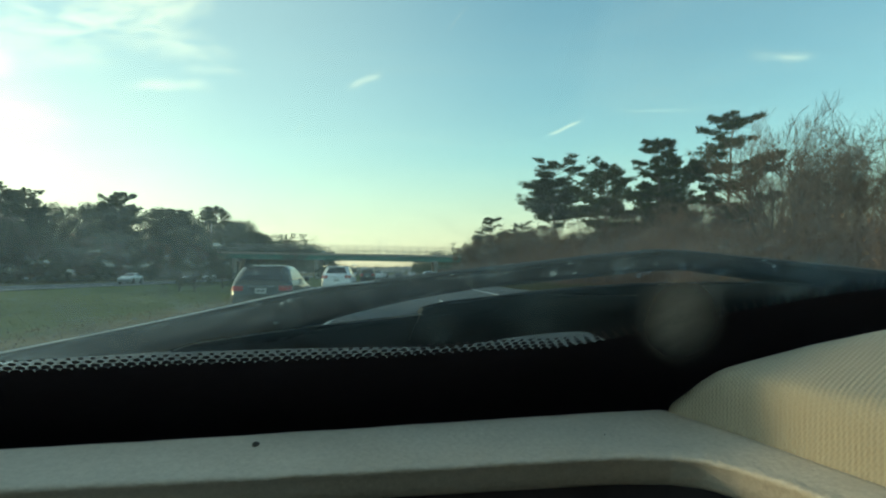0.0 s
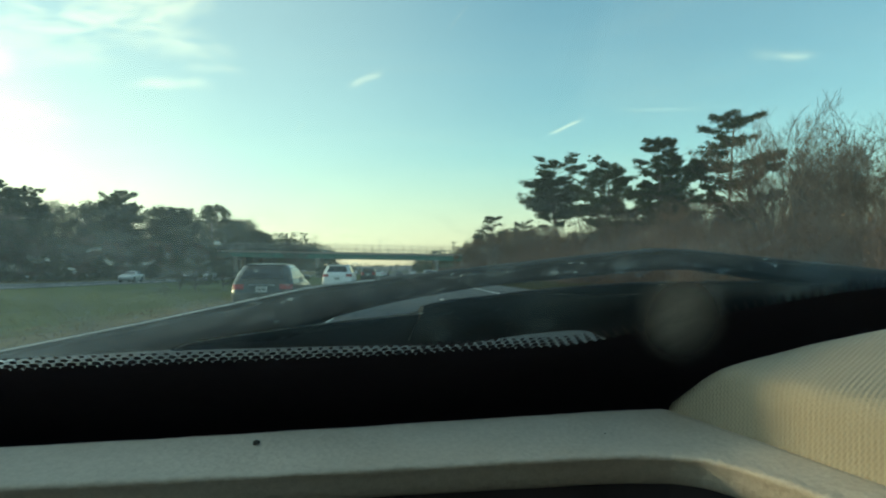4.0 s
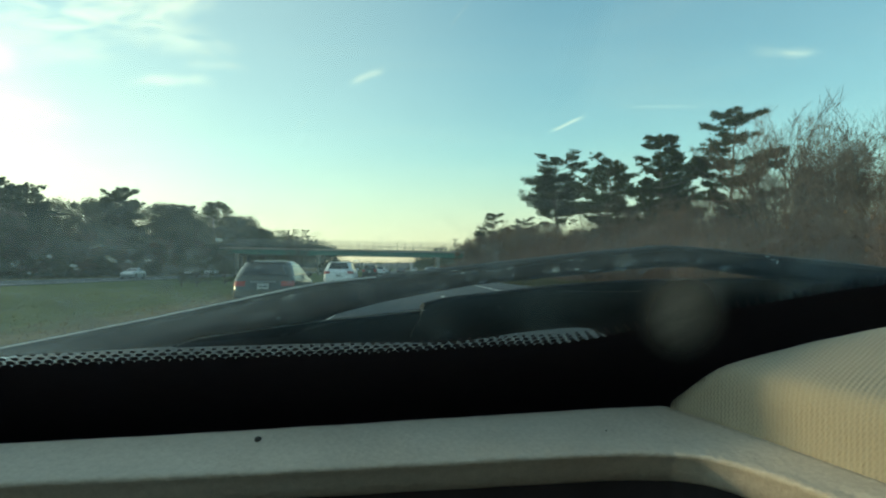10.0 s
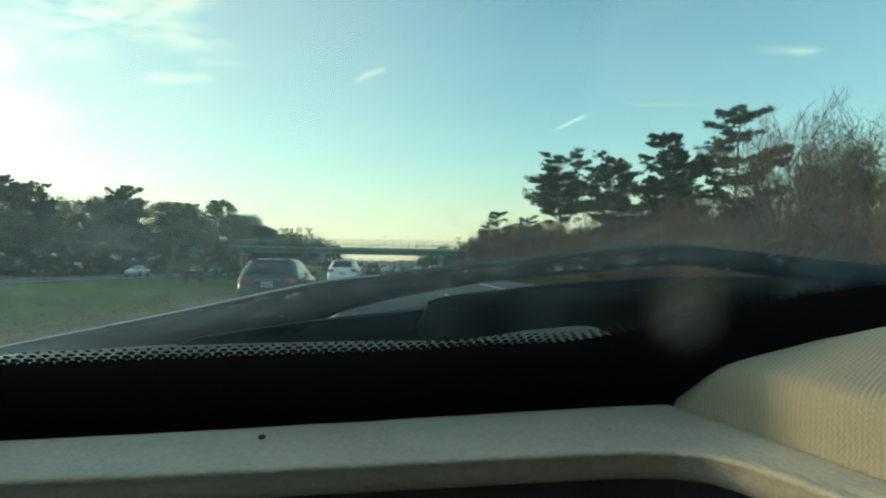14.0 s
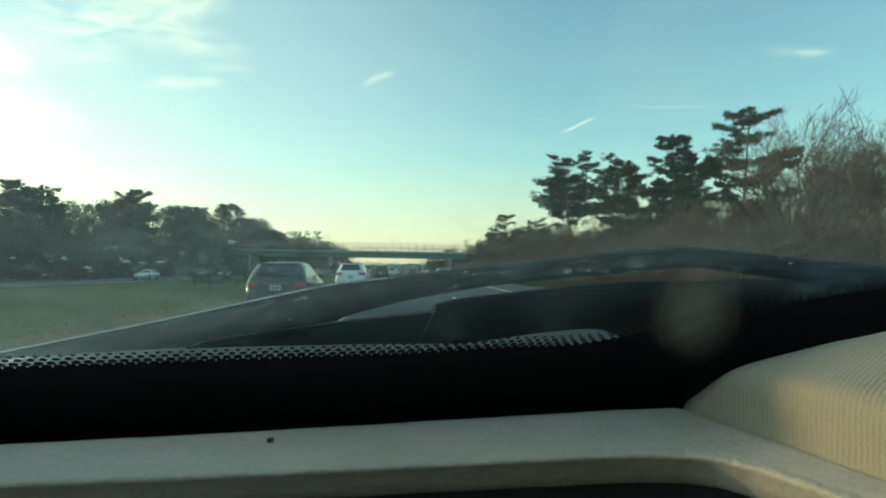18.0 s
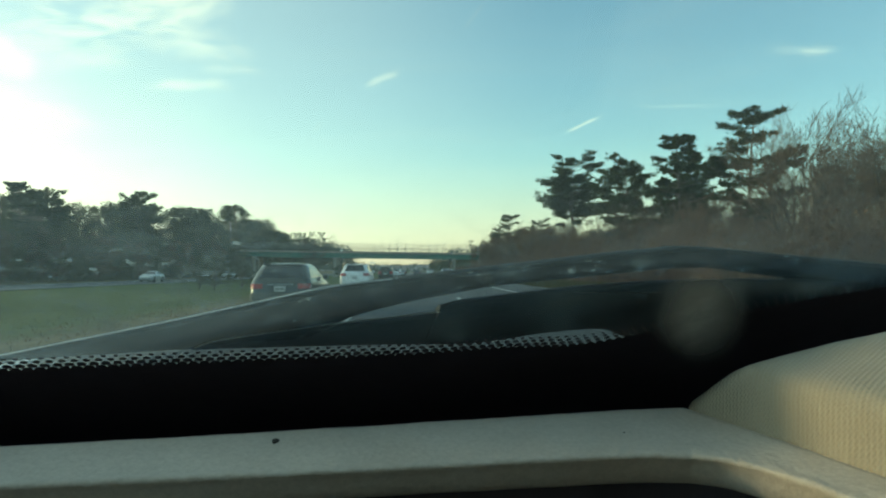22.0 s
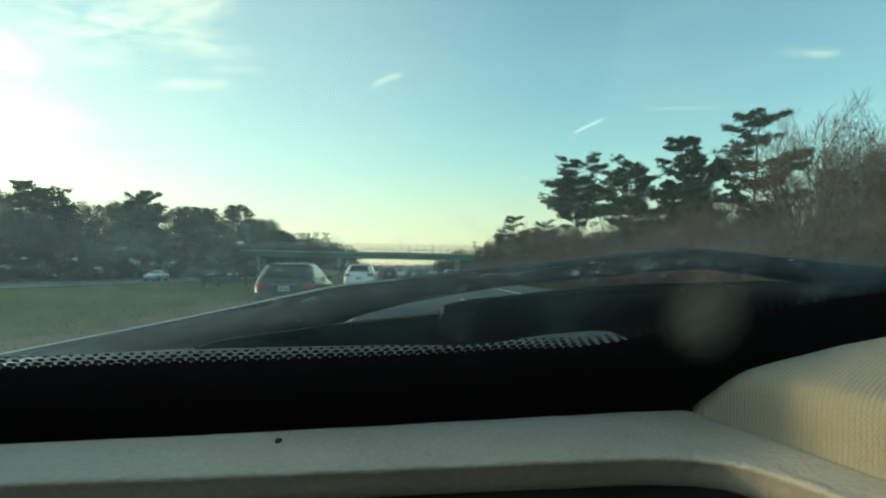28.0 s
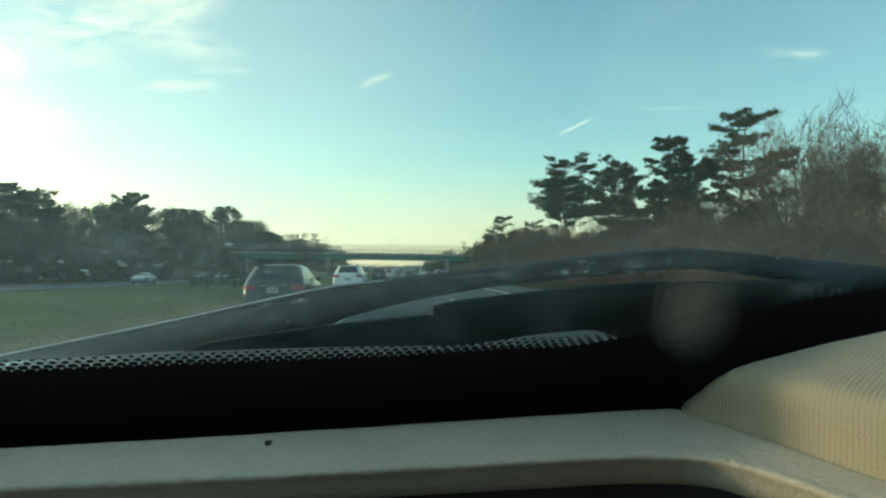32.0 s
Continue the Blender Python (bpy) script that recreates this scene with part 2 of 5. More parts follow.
def leather_material():
    m, n = material("cream_grained_vinyl")
    tc = n.add("ShaderNodeTexCoord").outputs["Object"]
    cell = n.add("ShaderNodeTexVoronoi", {"Vector": tc, "Scale": 330.0}).outputs[0]
    fine = n.noise(tc, 900.0, 3.0, 0.6)
    big = n.noise(tc, 18.0, 5.0)
    hgt = n.math("ADD", cell, n.math("MULTIPLY", fine, 0.5))
    nrm = n.add("ShaderNodeBump", {"Strength": 0.42, "Distance": 0.0009, "Height": hgt}).outputs[0]
    col = n.ramp(n.math("ADD", n.math("MULTIPLY", big, 0.4), n.math("ADD", n.math("MULTIPLY", fine, 0.3), n.math("MULTIPLY", n.noise(tc, 260.0, 2.0), 0.3))), ((0.36, (0.47, 0.405, 0.33)), (0.64, (0.63, 0.55, 0.46))))
    finish(n, principled(n, Base_Color=col, Roughness=0.55, Normal=nrm, Specular_IOR_Level=0.4).outputs[0])
    return m


def grass_material():
    m, n = material("autumn_grass")
    tc = n.add("ShaderNodeTexCoord").outputs["Object"]
    sep = n.add("ShaderNodeSeparateXYZ", {0: tc})
    big, mid, fine = n.noise(tc, 0.05, 5.0), n.noise(tc, 0.6, 5.0), n.noise(tc, 14.0, 5.0, 0.7)
    f = n.math("ADD", n.math("MULTIPLY", big, 0.4), n.math("ADD", n.math("MULTIPLY", mid, 0.3), n.math("MULTIPLY", fine, 0.3)))
    green = n.ramp(f, ((0.32, (0.032, 0.052, 0.010)), (0.55, (0.080, 0.104, 0.019)), (0.76, (0.165, 0.155, 0.042))))
    dry = n.ramp(f, ((0.3, (0.10, 0.072, 0.035)), (0.7, (0.21, 0.16, 0.085))))
    # worn, dry verge next to the carriageways and leaf litter under the woods
    x = n.math("ADD", sep.outputs[0], n.math("MULTIPLY", n.math("SUBTRACT", mid, 0.5), 3.0))
    verge = n.math("MAXIMUM", n.span(x, -8.9, -7.2), n.span(x, -45.5, -47.5))
    col = n.mix(n.math("MULTIPLY", verge, 0.85), green, dry)
    nrm = n.add("ShaderNodeBump", {"Strength": 0.8, "Distance": 0.06, "Height": fine}).outputs[0]
    finish(n, principled(n, Base_Color=col, Roughness=0.9, Normal=nrm, Specular_IOR_Level=0.15).outputs[0])
    return m


def asphalt_material():
    m, n = material("worn_asphalt")
    tc = n.add("ShaderNodeTexCoord").outputs["Object"]
    lanes = n.add("ShaderNodeMapping", {"Vector": tc, "Scale": (1.2, 0.03, 1.0)}).outputs[0]
    track, big, fine = n.noise(lanes, 1.0, 4.0), n.noise(tc, 0.25, 5.0), n.noise(tc, 45.0, 4.0, 0.7)
    f = n.math("ADD", n.math("MULTIPLY", track, 0.4), n.math("ADD", n.math("MULTIPLY", big, 0.3), n.math("MULTIPLY", fine, 0.3)))
    col = n.ramp(f, ((0.3, (0.038, 0.040, 0.042)), (0.7, (0.090, 0.091, 0.090))))
    nrm = n.add("ShaderNodeBump", {"Strength": 0.4, "Distance": 0.006, "Height": fine}).outputs[0]
    finish(n, principled(n, Base_Color=col, Roughness=0.75, Normal=nrm, Specular_IOR_Level=0.4).outputs[0])
    return m


SMUDGE, SMEAR = smudge_material("pale_smudge", (0.92, 0.86, 0.82), 1.0, 0.78), smudge_material("dusty_veil_smear", (0.50, 0.68, 0.80), 0.30, 0.2)
DROPS = splash_material()
GLASS, FABRIC, VINYL, GRASS, ASPHALT = glass_material(), fabric_material(), leather_material(), grass_material(), asphalt_material()
FRIT = surface("frit_enamel", (0.058, 0.046, 0.060), (0.086, 0.070, 0.090), 30, 0.35, bump=0.02, spec=0.35)
BLACK_TRIM = surface("black_trim", (0.044, 0.038, 0.044), (0.070, 0.060, 0.070), 30, 0.85, bump=0.1, grain=900, depth=0.0006, spec=0.2)
WIPER = surface("weathered_black_plastic", (0.005, 0.007, 0.009), (0.020, 0.025, 0.028), 45, 0.8, bump=0.3, grain=500, depth=0.0006, spec=0.18)
# plastic made lighter to imitate the bright veil over the lower wiper
LIFTED_GREY = surface("lifted_grey_plastic", (0.062, 0.072, 0.086), (0.105, 0.120, 0.140), 25, 0.85, bump=0.15, grain=500, depth=0.0006, spec=0.15)
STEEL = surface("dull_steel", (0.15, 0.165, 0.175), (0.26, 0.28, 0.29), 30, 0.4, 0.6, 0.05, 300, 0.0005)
# pale grey for the highlight painted along the lower wiper
GLINT_GREY = surface("pale_glint", (0.28, 0.29, 0.28), (0.50, 0.50, 0.47), 80, 0.9, bump=0.1, grain=900, depth=0.0004)
CRUMB = surface("dark_crumb", (0.02, 0.02, 0.02), (0.06, 0.055, 0.05), 200, 0.9, bump=0.5, grain=900, depth=0.0006)
LINER = surface("grey_headliner", (0.26, 0.25, 0.21), (0.34, 0.32, 0.27), 20, 0.95, bump=0.2, grain=400, depth=0.001)
PAINT_LINE = surface("road_paint", (0.45, 0.45, 0.42), (0.72, 0.72, 0.68), 1.5, 0.7, bump=0.2, grain=40, depth=0.004)
CONCRETE = surface("weathered_concrete", (0.24, 0.22, 0.19), (0.42, 0.38, 0.32), 0.8, 0.85, bump=0.3, grain=20, depth=0.02)
GIRDER = surface("green_bridge_paint", (0.05, 0.17, 0.135), (0.085, 0.25, 0.20), 0.5, 0.55, bump=0.1, grain=12, depth=0.01)
RAIL_STEEL = surface("weathered_rail_steel", (0.07, 0.085, 0.085), (0.13, 0.15, 0.15), 3, 0.6, 0.3, 0.1, 60, 0.002)
GALV = surface("galvanised_steel", (0.28, 0.29, 0.29), (0.42, 0.43, 0.43), 3, 0.45, 0.5, 0.1, 60, 0.002)
BARK = surface("grey_brown_bark", (0.060, 0.048, 0.038), (0.135, 0.112, 0.092), 3, 0.9, bump=0.7, grain=22, depth=0.03, vary=0.4)
PALE_BARK = surface("pale_bark", (0.22, 0.20, 0.17), (0.46, 0.43, 0.38), 4, 0.85, bump=0.5, grain=25, depth=0.02, vary=0.3)
TWIG = surface("bare_twigs", (0.075, 0.052, 0.04), (0.15, 0.105, 0.078), 1.5, 0.9, bump=0.2, grain=20, depth=0.01, vary=0.6)
TWIG_RED = surface("russet_twigs", (0.100, 0.058, 0.041), (0.180, 0.106, 0.074), 1.0, 0.9, bump=0.2, grain=20, depth=0.01, vary=0.6)
NEEDLE = leafy("pine_needles", (0.016, 0.03, 0.013), (0.055, 0.075, 0.028))
NEEDLE_DARK = leafy("dark_needles", (0.026, 0.038, 0.022), (0.066, 0.080, 0.044))
LEAF = leafy("dull_green_leaves", (0.032, 0.042, 0.021), (0.084, 0.086, 0.042))
LEAF_BROWN = leafy("brown_autumn_leaves", (0.062, 0.039, 0.026), (0.14, 0.088, 0.052))
LEAF_RUST = leafy("rust_leaves", (0.078, 0.044, 0.027), (0.16, 0.092, 0.052))
# distance haze is put into the ridge's pale base colour
HILL = surface("haze_painted_hills", (0.30, 0.29, 0.30), (0.40, 0.38, 0.38), 0.004, 0.95, bump=0.1, grain=0.05, depth=2.0)
STRAW = leafy("dry_grass_blades", (0.075, 0.062, 0.03), (0.17, 0.135, 0.07), 0.7)
VERGE = leafy("dull_verge_grass", (0.050, 0.055, 0.024), (0.115, 0.105, 0.052), 0.5)
BLADE = leafy("green_grass_blades", (0.045, 0.064, 0.012), (0.112, 0.125, 0.028), 0.7)


def car_paint(name, low, high, rough=0.3, metal=0.3):
    return surface(name, low, high, 1.5, rough, metal, 0.02, 30, 0.001, coat=0.5)


PAINT_WHITE = car_paint("white_car_paint", (0.66, 0.68, 0.69), (0.76, 0.77, 0.77), 0.35, 0.0)
PAINT_DARK = car_paint("dark_green_grey_car_paint", (0.025, 0.035, 0.034), (0.04, 0.05, 0.048))
PAINT_SILVER = car_paint("silver_car_paint", (0.38, 0.40, 0.41), (0.5, 0.52, 0.52), 0.35, 0.5)
PAINT_BLACK = car_paint("black_car_paint", (0.012, 0.013, 0.015), (0.022, 0.023, 0.025))
CAR_GLASS = surface("tinted_car_glass", (0.01, 0.013, 0.014), (0.018, 0.022, 0.023), 2, 0.08, bump=0.0, spec=0.6)
LAMP_RED = surface("red_lamp_lens", (0.22, 0.014, 0.014), (0.32, 0.022, 0.020), 10, 0.2, bump=0.05)
LAMP_CLEAR = surface("clear_lamp_lens", (0.6, 0.62, 0.62), (0.8, 0.8, 0.8), 10, 0.15, bump=0.05)
PLATE = surface("licence_plate", (0.36, 0.37, 0.36), (0.46, 0.46, 0.45), 10, 0.5, bump=0.02)
SIGN_GREEN = surface("green_sign_sheeting", (0.01, 0.16, 0.09), (0.02, 0.22, 0.12), 2, 0.5, bump=0.02)
TYRE = surface("tyre_rubber", (0.016, 0.016, 0.017), (0.032, 0.032, 0.032), 8, 0.85, bump=0.3, grain=60, depth=0.004)


# ---- mesh helpers ----
def mesh_object(name, verts, faces, mat, parent=None, label="", smooth=False):
    me = bpy.data.meshes.new(name)
    me.from_pydata([tuple(v) for v in verts], [], faces)
    me.materials.append(mat)
    if smooth:
        me.polygons.foreach_set("use_smooth", [True] * len(me.polygons))
    me.update()
    ob = new(name, me)
    if parent:
        ob.parent = parent
    if label:
        tagged(ob, label)
    return ob


def part(name, bm, mat, parent, label="", smooth=False):
    """Links a bmesh as one mesh object under a thing or a part."""
    me = bpy.data.meshes.new(name)
    bmesh.ops.recalc_face_normals(bm, faces=bm.faces)
    bm.to_mesh(me)
    bm.free()
    me.materials.append(mat)
    if smooth:
        me.polygons.foreach_set("use_smooth", [True] * len(me.polygons))
    ob = new(name, me)
    ob.parent = parent
    if label:
        tagged(ob, label)
    return ob


def thing(name, label, category, group="", kind="", at=(0, 0, 0)):
    ob = new(name)
    ob.empty_display_size = 0.2
    ob.location = at
    return tagged(ob, label, category, group, kind)


def box(bm, lo, hi, bevel=0.0, m=None):
    size, mid = Vector(hi) - Vector(lo), (Vector(hi) + Vector(lo)) / 2
    made = bmesh.ops.create_cube(bm, size=1.0, matrix=(m or Matrix()) @ Matrix.LocRotScale(mid, None, size))
    if bevel:
        edges = list({e for v in made["verts"] for e in v.link_edges})
        bmesh.ops.bevel(bm, geom=edges, offset=bevel, segments=2, affect="EDGES", profile=0.6)
    return bm


def boxed(*boxes, bevel=0.0):
    bm = bmesh.new()
    for lo, hi in boxes:
        box(bm, lo, hi, bevel)
    return bm


class Soup:
    """Collects vertices and faces of many tubes and leaves."""
    def __init__(self):
        self.v, self.f = [], []

    def tube(self, points, radii, sides=5):
        first = len(self.v)
        for i, (p, r) in enumerate(zip(points, radii)):
            q = (points[min(i + 1, len(points) - 1)] - points[max(i - 1, 0)]).normalized()
            a = q.orthogonal().normalized()
            b = q.cross(a)
            for k in range(sides):
                t = 2 * math.pi * k / sides
                self.v.append(p + a * (r * math.cos(t)) + b * (r * math.sin(t)))
        for i in range(len(points) - 1):
            for k in range(sides):
                a, b = first + i * sides + k, first + i * sides + (k + 1) % sides
                self.f.append((a, b, b + sides, a + sides))

    def leaf(self, p, along, across):
        i = len(self.v)
        self.v += [p - along * 0.5, p + across * 0.5, p + along * 0.5, p - across * 0.5]
        self.f.append((i, i + 1, i + 2, i + 3))

    def make(self, name, mat, parent, label="", smooth=False):
        return mesh_object(name, self.v, self.f, mat, parent, label, smooth)


def loft(rings, closed=True, caps=True):
    """Verts and faces through rings of equally many points."""
    n = len(rings[0])
    verts = [p for r in rings for p in r]
    faces = []
    for i in range(len(rings) - 1):
        for k in range(n if closed else n - 1):
            a, b = i * n + k, i * n + (k + 1) % n
            faces.append((a, b, b + n, a + n))
    if caps and closed:
        faces += [tuple(range(n))[::-1], tuple((len(rings) - 1) * n + k for k in range(n))]
    return verts, faces

# ---- ground and roads ----
def ground_sheet():
    """One sheet to the horizon: a shallow median ditch, a low rise under the far woods on both sides."""
    xs = [-2600, -1200, -500, -220, -140, -100, -80, -66, -56, -50, -46, -32, -28, -24, -20, -16, -12, -9, -6.5, 9.2, 11, 13, 16, 20, 26, 34, 50, 80, 140, 300, 900, 2600]
    ys = [-1500, -900, -600, -400, -200, -80, -30, -10, 0, 10, 20, 30, 40, 55, 70, 90, 115, 145, 180, 220, 270, 330, 400, 500, 650, 850, 1200, 2000, 4200]

    def height(x, y):
        h = 0.0
        if -30 < x < -8:
            h -= 0.35 * math.sin((x + 30) / 22 * math.pi)
        if x > 10:
            h += min((x - 10) * 0.05, 2.5)
        if x < -47:
            h += min((-47 - x) * 0.04, 3.0)
        wild = min(1.0, max(0.0, (abs(x + 18) - 30) / 20))
        return h + wild * 0.3 * noise.noise((x * 0.05, y * 0.05, 0)) - 0.02
    verts = [(x, y, height(x, y)) for y in ys for x in xs]
    n = len(xs)
    faces = [(j * n + i, j * n + i + 1, (j + 1) * n + i + 1, (j + 1) * n + i) for j in range(len(ys) - 1) for i in range(n - 1)]
    ob = mesh_object("ground", verts, faces, GRASS, smooth=True)
    return tagged(ob, "autumn grass ground with dry worn verges along the highway", "ground", kind="structure")


ground_sheet()
ROAD_Z = 0.03


def carriageway(name, x0, x1, label):
    verts, faces = [], []
    for y in range(-800, 2001, 50):
        for x, z in ((x0, -0.2), (x0 + 0.05, ROAD_Z), ((x0 + x1) / 2, ROAD_Z + 0.03), (x1 - 0.05, ROAD_Z), (x1, -0.2)):
            verts.append((x, y, z))
    for j in range(len(verts) // 5 - 1):
        for i in range(4):
            faces.append((j * 5 + i, j * 5 + i + 1, j * 5 + i + 6, j * 5 + i + 5))
    ob = mesh_object(name, verts, faces, ASPHALT)
    return tagged(ob, label, "road", kind="structure")


road = carriageway("road", -6.3, 9.0, "worn grey asphalt highway carriageway with white lane lines")
far_road = carriageway("far_road", -45.0, -31.5, "opposite asphalt carriageway beyond the grass median")


def line_mesh(name, width, length):
    bm = bmesh.new()
    box(bm, (-width / 2, 0, 0), (width / 2, length, 0.008))
    me = bpy.data.meshes.new(name)
    bm.to_mesh(me)
    bm.free()
    me.materials.append(PAINT_LINE)
    return me


def crown(x, x0, x1):
    """Height of a carriageway's surface at x."""
    return ROAD_Z + 0.03 * (1 - abs(2 * x - x0 - x1) / (x1 - x0)) + 0.002


def markings(owner, x0, x1, edges, lanes, reach, start):
    edge_mesh, dash_mesh = line_mesh("edge_line", 0.15, 2700.0), line_mesh("lane_dash", 0.13, 3.05)
    for x in edges:
        ob = new("edge_line", edge_mesh)
        ob.parent, ob.location = owner, (x, -790, crown(x, x0, x1))
    for x in lanes:
        y = start
        while y < reach:
            ob = new("lane_dash", dash_mesh)
            ob.parent, ob.location = owner, (x, y, crown(x, x0, x1))
            y += 12.2


markings(road, -6.3, 9.0, (-5.45, 5.5), (-1.75, 1.85), 420, -8.6)
markings(far_road, -45.0, -31.5, (-33.0, -43.6), (-36.5, -40.1), 420, 4.0)


# ---- plants ----
def rnd(rng, a, b):
    return a + (b - a) * rng.random()


def any_way(rng):
    v = Vector((rng.gauss(0, 1), rng.gauss(0, 1), rng.gauss(0, 1)))
    return v.normalized()


def grow(soup, fine, rng, p, way, length, r, level, spread, sides):
    """One limb with its side limbs; the last level goes into the fine soup."""
    n = 4 if level else 3
    pts, rad, q, w = [p], [r], p.copy(), way.copy()
    for i in range(n):
        w = (w + any_way(rng) * (0.16 if level else 0.25) + Vector((0, 0, 0.07))).normalized()
        q = q + w * (length / n)
        pts.append(q)
        rad.append(max(r * (1 - 0.75 * (i + 1) / n), 0.010))
    (fine if level <= 1 else soup).tube(pts, rad, sides if level > 1 else 3)
    if level == 0:
        return
    kids = {4: 9, 3: 8, 2: 6, 1: 5}[level]
    for k in range(kids):
        t = rnd(rng, 0.30 if level > 3 else 0.2, 1.0)
        i = min(int(t * n), n - 1)
        base = pts[i].lerp(pts[i + 1], t * n - i)
        axis = (pts[i + 1] - pts[i]).normalized()
        side = any_way(rng)
        side = (side - axis * side.dot(axis)).normalized()
        w2 = (axis * (1 - spread) + side * spread + Vector((0, 0, 0.10))).normalized()
        grow(soup, fine, rng, base, w2, length * rnd(rng, 0.42, 0.68) * (1.15 - 0.4 * t), rad[i] * rnd(rng, 0.42, 0.6), level - 1, spread, sides)


def bare_tree(name, seed, tall, label, bark, twig, leaves=0, spread=0.55, leaf_mat=None, leaf_size=0.12, forks=1):
    rng = random.Random(seed)
    ob = thing(name, label, "tree")
    wood, fine = Soup(), Soup()
    for k in range(forks):
        a, lean = 6.283 * k / forks + rng.random(), 0.12 if forks == 1 else rnd(rng, 0.25, 0.55)
        way = Vector((math.cos(a) * lean, math.sin(a) * lean, 1)).normalized()
        foot = Vector((0.12 * math.cos(a), 0.12 * math.sin(a), -0.15)) if forks > 1 else Vector((0, 0, -0.15))
        grow(wood, fine, rng, foot, way, tall * rnd(rng, 0.6, 0.75), tall * (0.016 if forks == 1 else 0.0125), 4 if forks == 1 else 3, spread, 6)
    if leaves:
        tips = [v for v in fine.v if v.z > tall * 0.25]
        crown_soup = Soup()
        for k in range(leaves):
            p = rng.choice(tips) + any_way(rng) * 0.25
            a = any_way(rng)
            crown_soup.leaf(p, a * leaf_size * rnd(rng, 0.7, 1.5), a.orthogonal().normalized() * leaf_size * 0.6)
        crown_soup.make("leaves", leaf_mat, ob)
    wood.make("trunk", bark, ob, smooth=True)
    fine.make("twigs", twig, ob)
    return ob


def white_pine(name, seed, tall, label, mat, bare_below=0.45, wide=0.28, forked=False):
    """Crooked trunk, long level limbs that turn up at their ends, and loose tufts of needles on their side shoots."""
    rng = random.Random(seed)
    ob = thing(name, label, "tree")
    wood, needles = Soup(), Soup()
    n = 10

    def bend(i, q):
        return noise.noise((seed * 1.7, i * 0.45, q)) * 0.035 * tall
    axis = [Vector((bend(i, 0), bend(i, 5), tall * 0.97 * i / n - 0.15)) for i in range(n + 1)]
    axes = [axis]
    wood.tube(axis, [tall * 0.0135 * (1 - 0.85 * i / n) + 0.02 for i in range(n + 1)], 7)
    if forked:
        fork = [axis[4].lerp(axis[4] + Vector((0.16 * tall * (k / 5) ** 0.7, 0.05 * tall * k / 5, 0.40 * tall * k / 5)), 1.0) for k in range(6)]
        wood.tube(fork, [tall * 0.0085 * (1 - 0.8 * k / 5) + 0.015 for k in range(6)], 6)
        axes.append(fork)

    def tuft(p, size):
        for q in range(9):
            u = any_way(rng)
            u.z = abs(u.z) * 0.9 + 0.1
            u.normalize()
            needles.leaf(p + u * size * 0.5, u * size * rnd(rng, 0.8, 1.25), u.orthogonal().normalized() * size * rnd(rng, 0.14, 0.26))

    def limb(base, L, a, rise):
        way = Vector((math.cos(a), math.sin(a), rise))
        side = Vector((-math.sin(a), math.cos(a), 0))
        pts = [base + way * (L * t) + side * (L * 0.10 * noise.noise((seed, a * 3, t * 2))) + Vector((0, 0, 0.12 * L * t * t - 0.05 * L * t)) for t in (0, 0.3, 0.55, 0.8, 1.0)]
        wood.tube(pts, [0.011 * L + 0.025, 0.009 * L + 0.02, 0.007 * L + 0.014, 0.004 * L + 0.01, 0.01], 4)
        shoots = max(6, int(3.0 * L))
        for k in range(shoots):
            t = 0.40 + 0.60 * (k + rng.random()) / shoots
            i = min(int(t * 4), 3)
            b = pts[i].lerp(pts[i + 1], t * 4 - i)
            w = (way * 0.5 + side * rng.choice((-1, 1)) * rnd(rng, 0.6, 1.4) + Vector((0, 0, rnd(rng, -0.02, 0.38)))).normalized()
            r = L * rnd(rng, 0.22, 0.46) * (1.2 - 0.6 * t) + 0.25
            e = b + w * r
            wood.tube([b, e], [0.016, 0.006], 3)
            for q in range(8):
                tuft(b.lerp(e, rnd(rng, 0.25, 1.1)) + Vector((rng.gauss(0, 0.16), rng.gauss(0, 0.16), rng.gauss(0.05, 0.10))) * r, tall * 0.024 * rnd(rng, 0.7, 1.4))
    for number, line in enumerate(axes):
        z = bare_below if number == 0 else 0.25
        a = rnd(rng, 0, 6.28)
        while z < 0.985:
            i = min(int(z * (len(line) - 1)), len(line) - 2)
            base = line[i].lerp(line[i + 1], z * (len(line) - 1) - i)
            f = (z - bare_below) / (1 - bare_below) if number == 0 else z
            reach = tall * wide * math.sqrt(max(0.10, 1 - ((f - 0.45) / 0.60) ** 2)) * (0.7 if number else 1.0)
            for m in range(rng.choice((1, 2, 2, 3))):
                a += 2.4 + rng.gauss(0, 0.5)
                limb(base, reach * rnd(rng, 0.45, 1.2), a, rnd(rng, -0.08, 0.26) + 0.6 * max(0, f - 0.5))
            z += rnd(rng, 0.012, 0.040)
        for q in range(16):
            tuft(line[-1] + any_way(rng) * tall * 0.025, tall * 0.028)
    wood.make("trunk", BARK, ob, smooth=True)
    needles.make("crown", mat, ob)
    return ob


